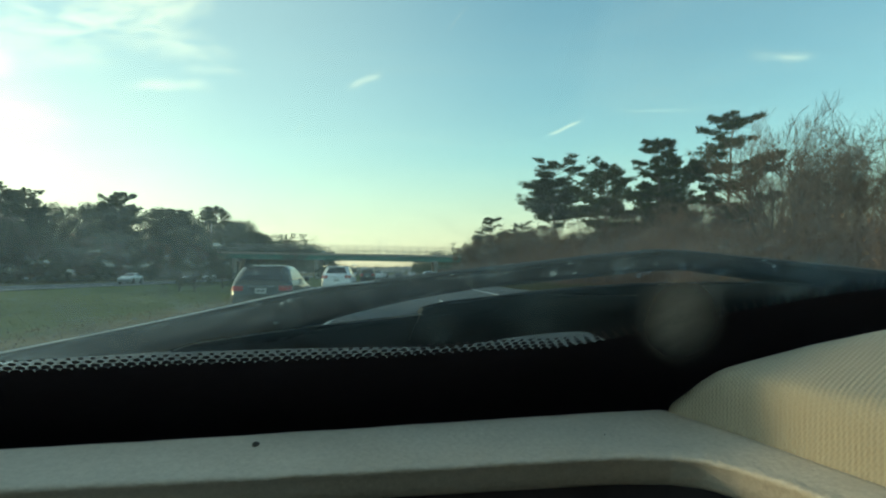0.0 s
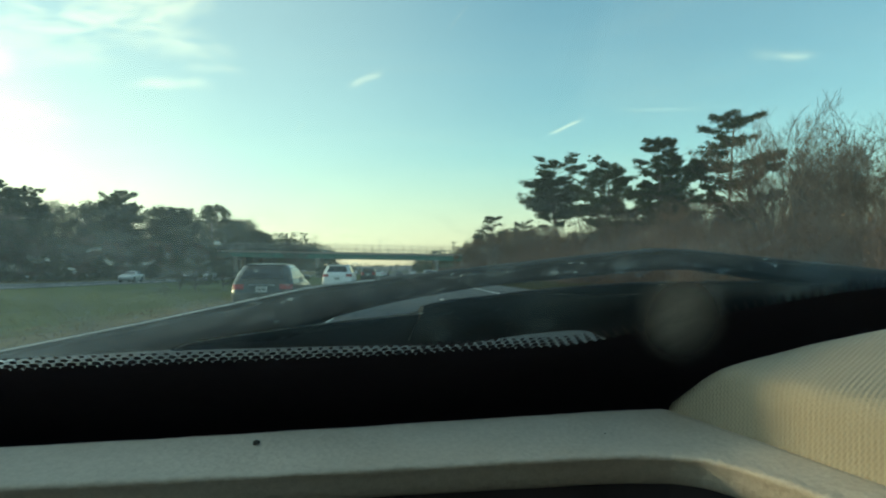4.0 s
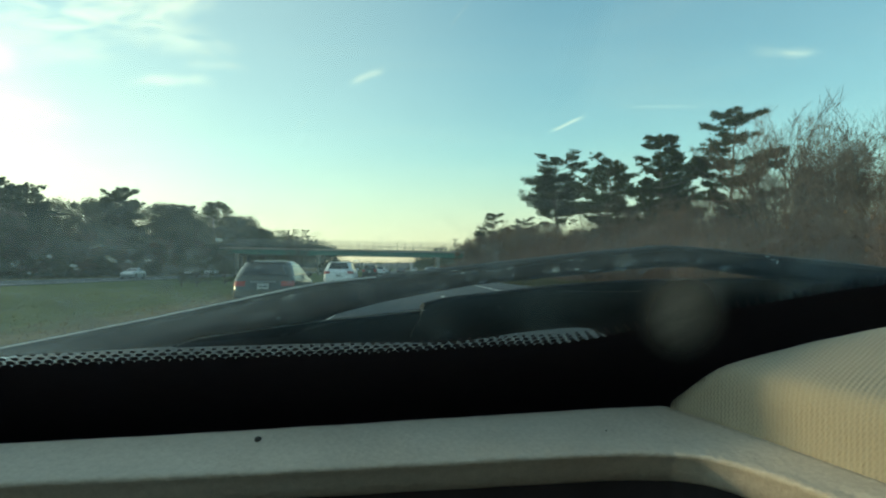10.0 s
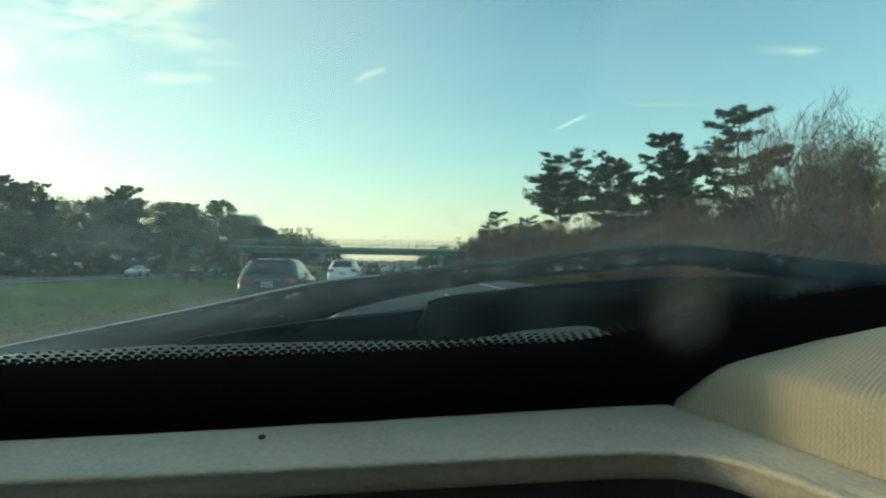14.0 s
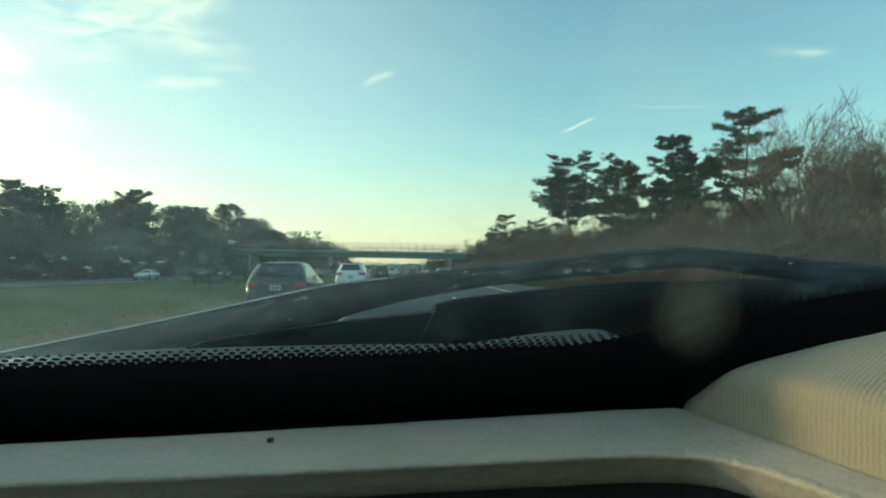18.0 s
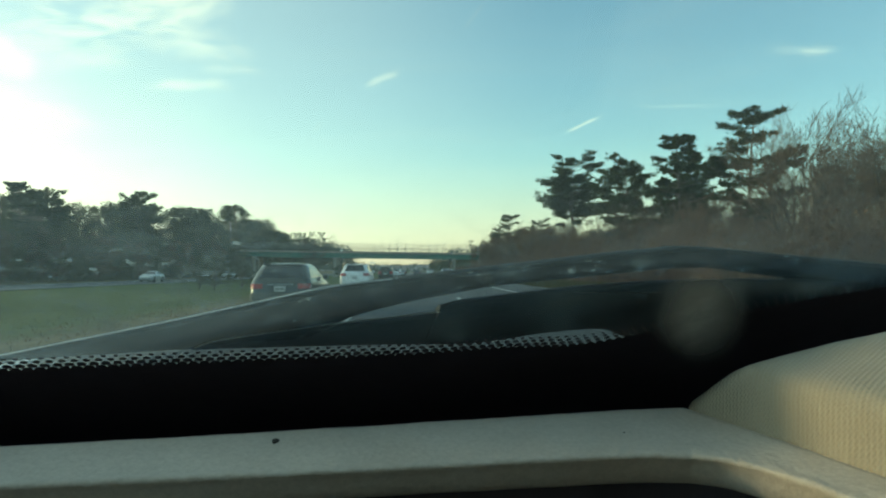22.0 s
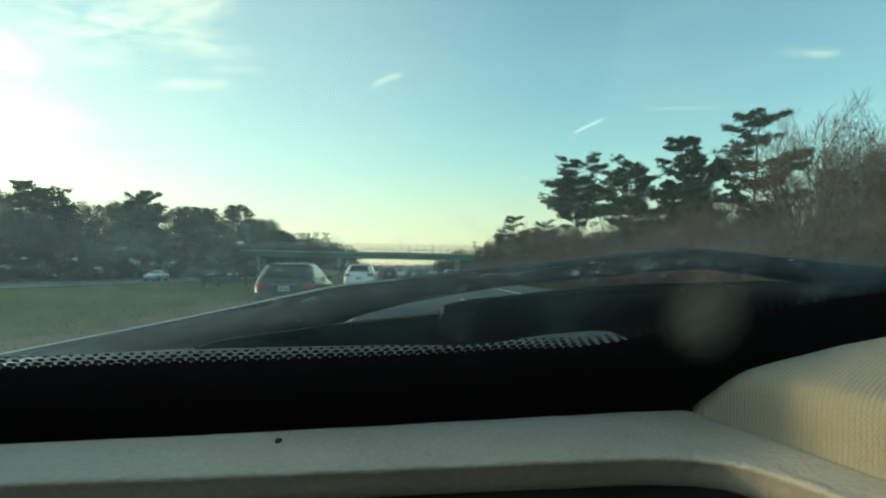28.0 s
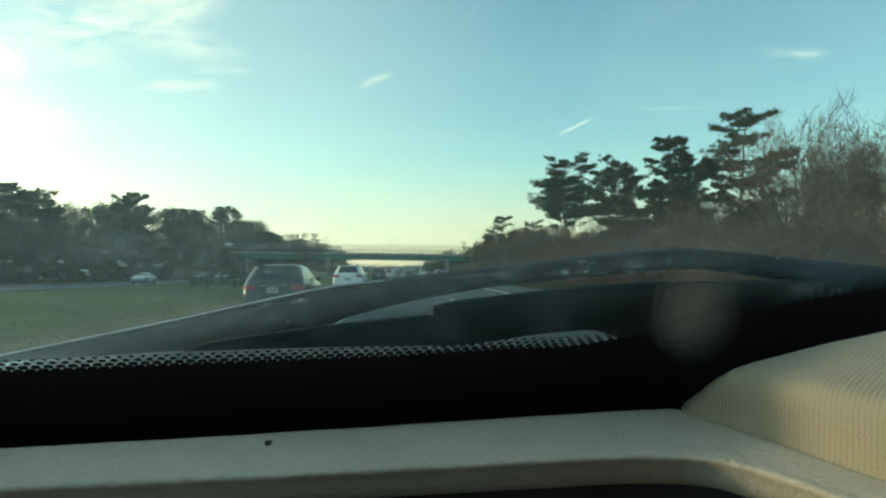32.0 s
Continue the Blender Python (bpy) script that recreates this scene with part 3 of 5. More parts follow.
def leafy_tree(name, seed, tall, label, mat, wide=0.42, clumps=46, leaf=0.030, mid=0.42):
    """Short trunk, limbs, and an uneven crown of leaf clumps."""
    rng = random.Random(seed)
    ob = thing(name, label, "tree")
    wood, leaves = Soup(), Soup()
    wood.tube([Vector((0, 0, -0.15)), Vector((0.1, 0, tall * 0.25)), Vector((0.0, 0.1, tall * 0.6))], [tall * 0.022, tall * 0.016, tall * 0.006], 6)
    for k in range(clumps):
        a, h = rnd(rng, 0, 2 * math.pi), rnd(rng, 0.12, 0.97)
        rad = tall * wide * math.sqrt(max(0.06, 1 - ((h - mid) / 0.6) ** 2)) * rnd(rng, 0.45, 1.08)
        c = Vector((math.cos(a) * rad, math.sin(a) * rad, tall * h))
        wood.tube([Vector((0, 0, tall * h * 0.45)), c * 0.6 + Vector((0, 0, tall * h * 0.32)), c], [tall * 0.008, tall * 0.005, 0.01], 3)
        size = tall * rnd(rng, 0.07, 0.125)
        for q in range(130):
            u = any_way(rng)
            s = size * rnd(rng, 0.45, 1.15)
            p = c + Vector((u.x * s, u.y * s, u.z * s * 0.8))
            t = any_way(rng)
            leaves.leaf(p, t * tall * leaf * rnd(rng, 0.5, 1.2), t.orthogonal().normalized() * tall * leaf * 0.5)
    wood.make("trunk", BARK, ob)
    leaves.make("crown", mat, ob)
    return ob


def brush(name, seed, tall, wide, label, twig, leaf_mat, leaves):
    """A thicket of upright stems with fine twigs and a few hanging leaves."""
    rng = random.Random(seed)
    ob = thing(name, label, "bush")
    fine, leaf = Soup(), Soup()
    for k in range(34):
        p = Vector((rng.gauss(0, 0.35) * wide, rng.gauss(0, 0.3) * wide, -0.1))
        way = Vector((rnd(rng, -0.35, 0.35), rnd(rng, -0.35, 0.35), 1)).normalized()
        L = tall * rnd(rng, 0.5, 1.0) * (1 - 0.25 * abs(p.x) / wide)
        pts = [p, p + way * L * 0.5 + any_way(rng) * 0.12, p + way * L + any_way(rng) * 0.3]
        fine.tube(pts, [0.028, 0.018, 0.005], 3)
        for t in range(8):
            f = rnd(rng, 0.2, 0.95)
            b = pts[0].lerp(pts[1], f * 2) if f < 0.5 else pts[1].lerp(pts[2], f * 2 - 1)
            w = (way + any_way(rng) * 0.8).normalized()
            e = b + w * L * rnd(rng, 0.15, 0.4)
            fine.tube([b, b.lerp(e, 0.5) + any_way(rng) * 0.05, e], [0.012, 0.009, 0.004], 3)
    tips = [v for v in fine.v if v.z > tall * 0.08]
    for k in range(leaves):
        p = rng.choice(tips) + any_way(rng) * 0.15
        t = any_way(rng)
        leaf.leaf(p, t * 0.15 * rnd(rng, 0.6, 1.4), t.orthogonal().normalized() * 0.09)
    fine.make("stems", twig, ob)
    leaf.make("leaves", leaf_mat, ob)
    return ob


def ground_at(x):
    h = -0.02
    if -30 < x < -8:
        h -= 0.35 * math.sin((x + 30) / 22 * math.pi)
    if x > 10:
        h += min((x - 10) * 0.05, 2.5)
    if x < -47:
        h += min((-47 - x) * 0.04, 3.0)
    return h


def stand(proto, x, y, turn=0.0, scale=1.0, group=""):
    ob = copy_thing(proto, pose(x, y, ground_at(x), 0, 0, turn) @ Matrix.Diagonal((scale, scale, scale, 1)))
    ob.scale = (scale, scale, scale)
    if group:
        ob["group"] = group
    return ob


placed = []
BRIDGE_Y = 218.0        # where the overpass crosses


def place_protos(kinds, spots, group, seed):
    """First use of each kind moves the original; the rest are copies."""
    rng = random.Random(seed)
    for i, (x, y, k, s) in enumerate(spots):
        if abs(y - BRIDGE_Y) < (9 if -64 < x < 17 else 22):
            continue
        proto = kinds[k % len(kinds)]
        turn = rng.uniform(0, 360)
        if proto not in placed:
            placed.append(proto)
            proto.location = (x, y, ground_at(x))
            proto.rotation_euler = (0, 0, radians(turn))
            proto.scale = (s, s, s)
            proto["group"] = group
        else:
            stand(proto, x, y, turn, s, group)


PINES = [white_pine("pine_tree", 11, 14.0, "tall dark white pine with layered open limbs", NEEDLE, 0.34, 0.24),
         white_pine("pine_tree", 12, 13.5, "tall forked white pine with a bare lower trunk", NEEDLE, 0.42, 0.27, True),
         white_pine("pine_tree", 13, 14.0, "slender white pine with gaps between its limbs", NEEDLE, 0.36, 0.19),
         white_pine("pine_tree", 14, 14.0, "broad white pine with dense dark needles", NEEDLE, 0.22, 0.26)]
BROWN = [leafy_tree("brown_tree", 61, 8.5, "dense brown autumn tree in the roadside wood", LEAF_BROWN, 0.40, 40),
         leafy_tree("brown_tree", 62, 7.5, "low broad brown autumn tree in the roadside wood", LEAF_BROWN, 0.5, 40)]
DARK = [leafy_tree("evergreen_tree", 21, 9.0, "dense dark green evergreen beside the opposite carriageway", NEEDLE_DARK, 0.33, 64, 0.027, 0.30),
        leafy_tree("evergreen_tree", 22, 10.0, "dense dark evergreen with a rounded top", NEEDLE_DARK, 0.36, 70, 0.026, 0.36),
        leafy_tree("broad_tree", 23, 8.0, "dull green broad tree in the wood's edge", LEAF, 0.42, 60, 0.027),
        leafy_tree("broad_tree", 24, 7.0, "low rounded dull green tree in the wood's edge", LEAF, 0.5, 60, 0.028)]
BARE = [bare_tree("bare_tree", 31, 11.0, "leafless grey-brown autumn tree with fine twigs", BARK, TWIG),
        bare_tree("bare_tree", 32, 10.0, "leafless autumn tree with a wide twiggy crown", BARK, TWIG, spread=0.66),
        bare_tree("birch_tree", 33, 10.0, "bare birch with a pale trunk and thin twigs", PALE_BARK, TWIG, spread=0.45),
        bare_tree("bare_tree", 35, 11.0, "leafless many-stemmed tree with a wide fan of limbs", BARK, TWIG, spread=0.50, forks=4),
        bare_tree("oak_tree", 34, 10.5, "autumn oak still holding rust-brown leaves", BARK, TWIG_RED, 2600, 0.6, LEAF_RUST)]
BRUSH = [brush("brush_thicket", 41, 3.4, 2.4, "bare brown roadside thicket of fine stems", TWIG_RED, LEAF_RUST, 260),
         brush("brush_thicket", 42, 2.8, 2.8, "low tangled brown roadside brush", TWIG, LEAF_RUST, 160),
         brush("brush_thicket", 43, 3.8, 2.2, "tall russet roadside brush with dry leaves", TWIG_RED, LEAF_RUST, 520)]
SHRUBS = [leafy_tree("shrub", 51, 4.2, "dark green shrub growing in the grass median", LEAF, 0.55, 34)]


def plant_roadside():
    rng = random.Random(5)
    # the wood beyond the opposite carriageway
    spots, y = [], 74.0
    while y < 330:
        k = (1 + 0.10 * noise.noise((y * 0.03, 0, 7))) * (1 + 0.5 * min(1.0, max(0.0, (y - 100) / 120)))
        spots.append((-50.5 - rnd(rng, 0, 2.5), y + rnd(rng, -1.5, 1.5), rng.choice((2, 3, 3, 0)), rnd(rng, 0.85, 1.2) * k))
        spots.append((-56 - rnd(rng, 0, 5), y + rnd(rng, -2, 2), rng.choice((0, 1, 0, 1, 2)), rnd(rng, 1.15, 1.5) * k))
        y += rnd(rng, 4.6, 6.6) * (1 + y / 300)
    place_protos(DARK, spots, "wood beyond the opposite carriageway", 1)
    place_protos(PINES, [(-58, 90, 0, 0.95), (-60, 118, 1, 1.05), (-59, 155, 2, 1.3), (-62, 205, 0, 1.35), (-57, 104, 2, 1.0), (-55, 142, 3, 1.15), (-58, 230, 2, 1.6), (-56, 176, 1, 1.2)], "wood beyond the opposite carriageway", 2)
    place_protos(BROWN, [(-49.5, 84, 0, 0.8), (-50, 97, 1, 0.85), (-49.5, 112, 0, 0.9), (-50.5, 128, 1, 0.9), (-49.5, 150, 0, 0.95), (-50, 178, 1, 1.05), (-50, 215, 0, 1.1), (-51, 255, 1, 1.2)], "wood beyond the opposite carriageway", 14)
    place_protos(BARE, [(-53, 99, 0, 1.05), (-54, 130, 1, 1.05), (-57, 186, 0, 1.1), (-24, 165, 3, 0.95)], "bare trees near the highway", 3)
    place_protos(SHRUBS, [(-18.5, 66, 0, 0.72), (-20.5, 68, 0, 0.8), (-17.2, 71, 0, 0.62), (-16.0, 104, 0, 0.75), (-17.5, 108, 0, 0.6), (-20, 190, 0, 0.9), (-18, 240, 0, 0.95), (-16, 262, 0, 0.8), (-22, 215, 0, 0.8)], "shrubs in the median", 4)
    # the wood's edge behind the roadside brush
    place_protos(PINES, [(27.8, 124, 1, 1.50), (28.0, 93, 3, 1.08), (28.4, 75.5, 2, 1.05), (29.0, 60, 0, 1.0), (32, 108, 0, 1.1),
                         (22.5, 172, 0, 1.0), (21.5, 214, 1, 1.0), (26.5, 150, 3, 0.8), (34.0, 86, 1, 1.0)], "pines beside the highway", 5)
    place_protos(DARK, [(33.5, 82, 1, 0.8), (36, 72, 0, 0.8), (25.5, 104, 3, 0.62), (25.5, 134, 2, 0.7)], "evergreens beside the highway", 6)
    spots, y = [], 36.0
    while y < 260:
        spots.append((rnd(rng, 24.0, 29.0), y, rng.choice((0, 1)), rnd(rng, 0.62, 0.86) * (0.56 if y < 75 else 1.0)))
        spots.append((rnd(rng, 33.0, 42.0), y + rnd(rng, -2, 2), rng.choice((0, 1, 0)), rnd(rng, 0.8, 1.05) * (0.50 if y < 75 else 1.0)))
        y += rnd(rng, 6.0, 8.5) * (1 + y / 160)
    place_protos(BROWN, spots, "brown autumn wood beside the highway", 12)
    spots, y, i = [(25.5, 44, 3, 0.98), (26.5, 38, 1, 1.05), (28.0, 51, 3, 1.12), (30, 47, 0, 1.0), (35, 56, 0, 1.1), (23.0, 78, 3, 0.8), (21.5, 148, 3, 0.95), (20.5, 109, 3, 0.80), (20.5, 127, 3, 0.88), (19.5, 166, 3, 0.9)], 38.0, 0
    while y < 190:
        spots.append((25.5 + rnd(rng, -1.5, 3.0), y, rng.choice((0, 1, 3, 3, 2, 4)), rnd(rng, 0.60, 0.80)))
        if rng.random() < 0.8:
            spots.append((32.5 + rnd(rng, -1.5, 4.0), y + rnd(rng, -2, 2), rng.choice((0, 3, 3, 4)), rnd(rng, 0.75, 0.95)))
        y += rnd(rng, 5.6, 8.2) * (1 + y / 180)
    place_protos(BARE, spots, "bare trees beside the highway", 7)
    place_protos(BROWN, [(19.0, 150, 0, 1.0), (19.5, 162, 1, 1.12), (18.8, 172, 0, 1.02), (19.5, 183, 1, 1.15), (18.5, 193, 0, 1.0), (20.0, 140, 1, 1.08), (20.5, 131, 0, 0.95), (20.0, 122, 1, 1.05), (21.0, 113, 0, 0.86), (20.6, 105, 1, 0.92), (22.0, 97, 0, 0.78), (24.0, 118, 1, 1.1), (23.5, 145, 0, 1.05)], "brown autumn wood beside the highway", 15)
    spots, y = [], 17.0
    while y < 300:
        for x in (14.2, 17.6, 21.5):
            if rng.random() < (0.97 if y < 120 else 0.7):
                spots.append((x + rnd(rng, -1.3, 1.3), y + rnd(rng, -1.4, 1.4), rng.choice((0, 1, 2)), rnd(rng, 0.72, 1.12) * (0.86 if x < 15 else 1.05)))
        y += 3.0 * (1 + y / 120)
    place_protos(BRUSH, spots, "roadside brush", 8)


plant_roadside()


def undergrowth():
    """Tangled saplings and dead leaves that fill the woods' edges."""
    for name, mat, x0, x1, y0, y1, count, tall, wide, label in (
            ("sapling_undergrowth", TWIG_RED, 15.0, 34.0, 18, 210, 70000, 6.4, 0.011, "dense brown tangle of saplings at the wood's edge"),
            ("leaf_undergrowth", LEAF_RUST, 16.0, 34.0, 20, 210, 26000, 5.4, 0.0, "dead rust-brown leaves caught in the roadside tangle"),
            ("dark_undergrowth", LEAF, -62.0, -49.0, 74, 330, 60000, 6.5, 0.0, "dull green undergrowth under the far wood's edge")):
        rng = random.Random(count + 1)
        s = Soup()
        for k in range(count):
            x, y = rnd(rng, x0, x1), y0 + (y1 - y0) * rng.random() ** 1.6
            g = ground_at(x)
            top = tall * (0.75 + 0.6 * noise.noise((x * 0.2, y * 0.12, 4))) * (0.55 + 0.45 * min(1.0, abs(x - (x0 if x0 > 0 else x1)) / 6))
            if wide:
                p = Vector((x, y, g - 0.05))
                h = top * rnd(rng, 0.5, 1.25)
                w = Vector((rnd(rng, 0.6, 1), rnd(rng, -0.6, 0.6), 0)) * (wide * (0.5 + y / 90))
                i = len(s.v)
                s.v += [p - w, p + w, p + Vector((rng.gauss(0, 0.22) * h, rng.gauss(0, 0.22) * h, h))]
                s.f.append((i, i + 1, i + 2))
            else:
                t = any_way(rng)
                size = 0.09 + 0.0014 * y if x0 > 0 else 0.42
                s.leaf(Vector((x, y, g + top * rnd(rng, 0.05, 1.0))), t * size * rnd(rng, 0.7, 1.5), t.orthogonal().normalized() * size * 0.7)
        tagged(s.make(name, mat, None), label, "undergrowth", kind="stuff")


undergrowth()


def far_woods():
    """Distant woods along both sides and across the end of the valley."""
    rng = random.Random(9)
    leaf = Soup()

    def clump(x, y, z, size):
        for k in range(7):
            u, t = any_way(rng), any_way(rng)
            leaf.leaf(Vector((x, y, z)) + u * size * 0.7, t * size * rnd(rng, 0.5, 1.0), t.orthogonal().normalized() * size * 0.7)

    def strip(x0, x1, y0, y1, count, tall):
        for k in range(count):
            x, y = rnd(rng, x0, x1), rnd(rng, y0, y1)
            top = tall * (0.75 + 0.45 * noise.noise((x * 0.06, y * 0.045, 2)))
            for h in (0.25, 0.55, 0.85, 1.0):
                clump(x + rng.gauss(0, 0.7), y + rng.gauss(0, 0.7), ground_at(x) + top * h, 1.5 * (1.1 - 0.5 * h))
    strip(-85, -50, 325, 620, 1300, 22.0)
    strip(15, 55, 290, 760, 800, 13.0)
    strip(-85, -52, -760, 60, 420, 11.0)
    strip(18, 55, -760, 0, 420, 11.0)
    strip(-120, 110, 800, 900, 420, 12.0)
    ob = leaf.make("far_woods", NEEDLE_DARK, None)
    tagged(ob, "distant dark autumn woods closing both sides of the highway", "woods", kind="stuff")


far_woods()


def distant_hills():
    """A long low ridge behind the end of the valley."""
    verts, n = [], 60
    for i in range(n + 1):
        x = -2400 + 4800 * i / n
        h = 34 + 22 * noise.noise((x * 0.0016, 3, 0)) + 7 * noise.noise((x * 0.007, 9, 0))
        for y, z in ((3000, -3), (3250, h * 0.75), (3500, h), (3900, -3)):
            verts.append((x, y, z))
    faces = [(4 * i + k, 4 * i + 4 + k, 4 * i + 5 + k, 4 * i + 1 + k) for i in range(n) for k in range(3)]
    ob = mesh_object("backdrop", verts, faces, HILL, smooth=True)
    tagged(ob, "ridge of distant wooded hills painted pale for haze", "hills", kind="structure")


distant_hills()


def meadow():
    """Grass blades along the near edge of the median and dry stalks on the verges."""
    for name, mat, x0, x1, y0, y1, count, tall, label in (("dry_verge_grass", STRAW, -9.4, -6.45, 6, 70, 2600, 0.06, "dry straw-coloured grass on the worn verge"),
                                                          ("median_grass", BLADE, -24, -9.0, 10, 75, 12000, 0.055, "short green grass blades of the median"),
                                                          ("roadside_stalks", VERGE, 9.3, 13.5, 8, 120, 9000, 0.32, "dull tan grass stalks at the foot of the brush")):
        rng = random.Random(count)
        s = Soup()
        for k in range(count):
            x, y = rnd(rng, x0, x1), y0 + (y1 - y0) * rng.random() ** 1.5
            p = Vector((x, y, ground_at(x) - 0.01))
            h = tall * rnd(rng, 0.5, 1.3)
            tip = p + Vector((rng.gauss(0, 0.3) * h, rng.gauss(0, 0.3) * h, h))
            w = Vector((rnd(rng, 0.6, 1), rnd(rng, -0.6, 0.6), 0)) * (0.012 + 0.0006 * y)
            i = len(s.v)
            s.v += [p - w, p + w, tip]
            s.f.append((i, i + 1, i + 2))
        tagged(s.make(name, mat, None), label, "grass", kind="stuff")


meadow()


# ---- overpass ----
def overpass(y, x0, x1):
    ob = thing("overpass", "green steel girder road bridge with a curved wire fence", "bridge", at=(0, y, 0))
    deck_z, slope = 7.3, 0.02

    def z(x):
        return deck_z - slope * (x + 30)
    wide = 5.5
    for side in (-wide, -wide / 3, wide / 3, wide):
        v, f = loft([[(x, side - 0.28, z(x) - 0.35), (x, side + 0.28, z(x) - 0.35), (x, side + 0.28, z(x) - 0.42), (x, side + 0.03, z(x) - 0.44),
                      (x, side + 0.03, z(x) - 1.62), (x, side + 0.28, z(x) - 1.64), (x, side + 0.28, z(x) - 1.7), (x, side - 0.28, z(x) - 1.7),
                      (x, side - 0.28, z(x) - 1.64), (x, side - 0.03, z(x) - 1.62), (x, side - 0.03, z(x) - 0.44), (x, side - 0.28, z(x) - 0.42)] for x in np.linspace(x0, x1, 12)])
        mesh_object("girder", v, f, GIRDER, ob, "green painted steel girder")
    v, f = loft([[(x, -wide - 0.7, z(x) - 0.35), (x, wide + 0.7, z(x) - 0.35), (x, wide + 0.7, z(x) + 0.2), (x, wide + 0.4, z(x) + 0.2), (x, wide + 0.35, z(x)),
                  (x, -wide - 0.35, z(x)), (x, -wide - 0.4, z(x) + 0.2), (x, -wide - 0.7, z(x) + 0.2)] for x in np.linspace(x0 - 4, x1 + 4, 12)])
    mesh_object("deck", v, f, CONCRETE, ob, "concrete bridge deck")
    # low rail, and the wire fence that bends inwards at its top
    me_post, me_fence = bpy.data.meshes.new("rail_post"), bpy.data.meshes.new("fence_post")
    bm = boxed(((-0.06, -0.06, 0), (0.06, 0.06, 1.0)))
    bm.to_mesh(me_post)
    bm.free()
    s = Soup()
    s.tube([Vector((0, 0, 0)), Vector((0, 0, 1.9)), Vector((0, 0.25, 2.5)), Vector((0, 0.75, 2.85))], [0.045, 0.045, 0.04, 0.04], 5)
    me_fence.from_pydata(s.v, [], s.f)
    me_post.materials.append(RAIL_STEEL)
    me_fence.materials.append(RAIL_STEEL)
    for face, turn in ((-wide - 0.55, 0), (wide + 0.55, math.pi)):
        x = x0 - 2
        while x < x1 + 2:
            for name, me in (("rail_post", me_post), ("fence_post", me_fence)):
                p = new(name, me)
                p.parent, p.location, p.rotation_euler = ob, (x, face, z(x) + 0.2), (0, 0, turn)
            x += 2.4
        sign = 1 if turn == 0 else -1
        for h, r in ((0.35, 0.05), (0.7, 0.05), (1.0, 0.06)):
            s = Soup()
            s.tube([Vector((x0 - 3, face, z(x0) + 0.2 + h)), Vector((x1 + 3, face, z(x1) + 0.2 + h))], [r, r], 4)
            s.make("rail", RAIL_STEEL, ob)
        wires = Soup()
        for k in range(10):
            h = 1.1 + 0.17 * k
            inn = max(0.0, (h - 1.9)) * 0.7
            wires.tube([Vector((x0 - 3, face + sign * inn, z(x0) + 0.2 + h)), Vector((x1 + 3, face + sign * inn, z(x1) + 0.2 + h))], [0.012, 0.012], 3)
        wires.make("fence_wire", GALV, ob)
    for x, w in ((-24.0, 0.6), (-48.0, 0.6), (11.3, 0.6)):
        for yy in (-wide, 0, wide):
            s = Soup()
            s.tube([Vector((x, yy, -0.3)), Vector((x, yy, z(x) - 2.4))], [w, w], 14)
            s.make("pier_column", CONCRETE, ob, smooth=True)
        part("pier_cap", boxed(((x - 0.7, -wide - 1.0, z(x) - 2.45), (x + 0.7, wide + 1.0, z(x) - 1.7)), bevel=0.05), CONCRETE, ob)
    for x, sg in ((x1 + 1.0, 1), (x0 - 1.0, -1)):
        part("abutment", boxed(((x - 0.6, -wide - 1.2, -0.5), (x + 0.6, wide + 1.2, z(x) - 0.36)), bevel=0.05), CONCRETE, ob)
    for x, sg in ((x1 + 1.6, 1), (x0 - 1.6, -1)):
        rings = []
        for k in range(9):
            t = k / 8 * 60
            hh = z(x) - 0.4
            rings.append([(x + sg * t, -wide - 14, -0.3), (x + sg * t, -wide - 1, hh), (x + sg * t, wide + 1, hh), (x + sg * t, wide + 14, -0.3)])
        v, f = loft(rings)
        mesh_object("embankment", v, f, GRASS, ob, "grassy approach bank")
    return ob


near_bridge = overpass(BRIDGE_Y, -66.0, 19.0)
back_bridge = copy_thing(near_bridge, pose(0, -490, 0))
tagged(back_bridge, "green girder overpass that the highway has passed under")


def highway_sign(x, y):
    """Green guide sign on two posts; its lines of text are plain bars."""
    ob = thing("highway_sign", "large green highway guide sign with white bars of text", "road sign", at=(x, y, ground_at(x)))
    part("panel", boxed(((-1.8, -0.03, 2.1), (1.8, 0.03, 4.2)), bevel=0.02), SIGN_GREEN, ob, "green sign panel")
    for px in (-1.1, 1.1):
        part("post", boxed(((px - 0.06, 0.04, -0.3), (px + 0.06, 0.16, 4.1))), GALV, ob)
    for x0, x1, z in ((-1.45, 0.1, 3.65), (-1.45, -0.9, 3.1), (-1.45, 0.4, 2.5), (1.0, 1.3, 3.65), (1.0, 1.3, 2.5)):
        part("text_bar", boxed(((x0, -0.045, z), (x1, -0.032, z + 0.22))), PAINT_LINE, ob)
    for lo, hi in (((-1.72, -0.04, 2.14), (1.72, -0.031, 2.2)), ((-1.72, -0.04, 4.1), (1.72, -0.031, 4.16)), ((-1.75, -0.04, 2.14), (-1.69, -0.031, 4.16)), ((1.69, -0.04, 2.14), (1.75, -0.031, 4.16))):
        part("border", boxed((lo, hi)), PAINT_LINE, ob)


highway_sign(12.2, -505.0)


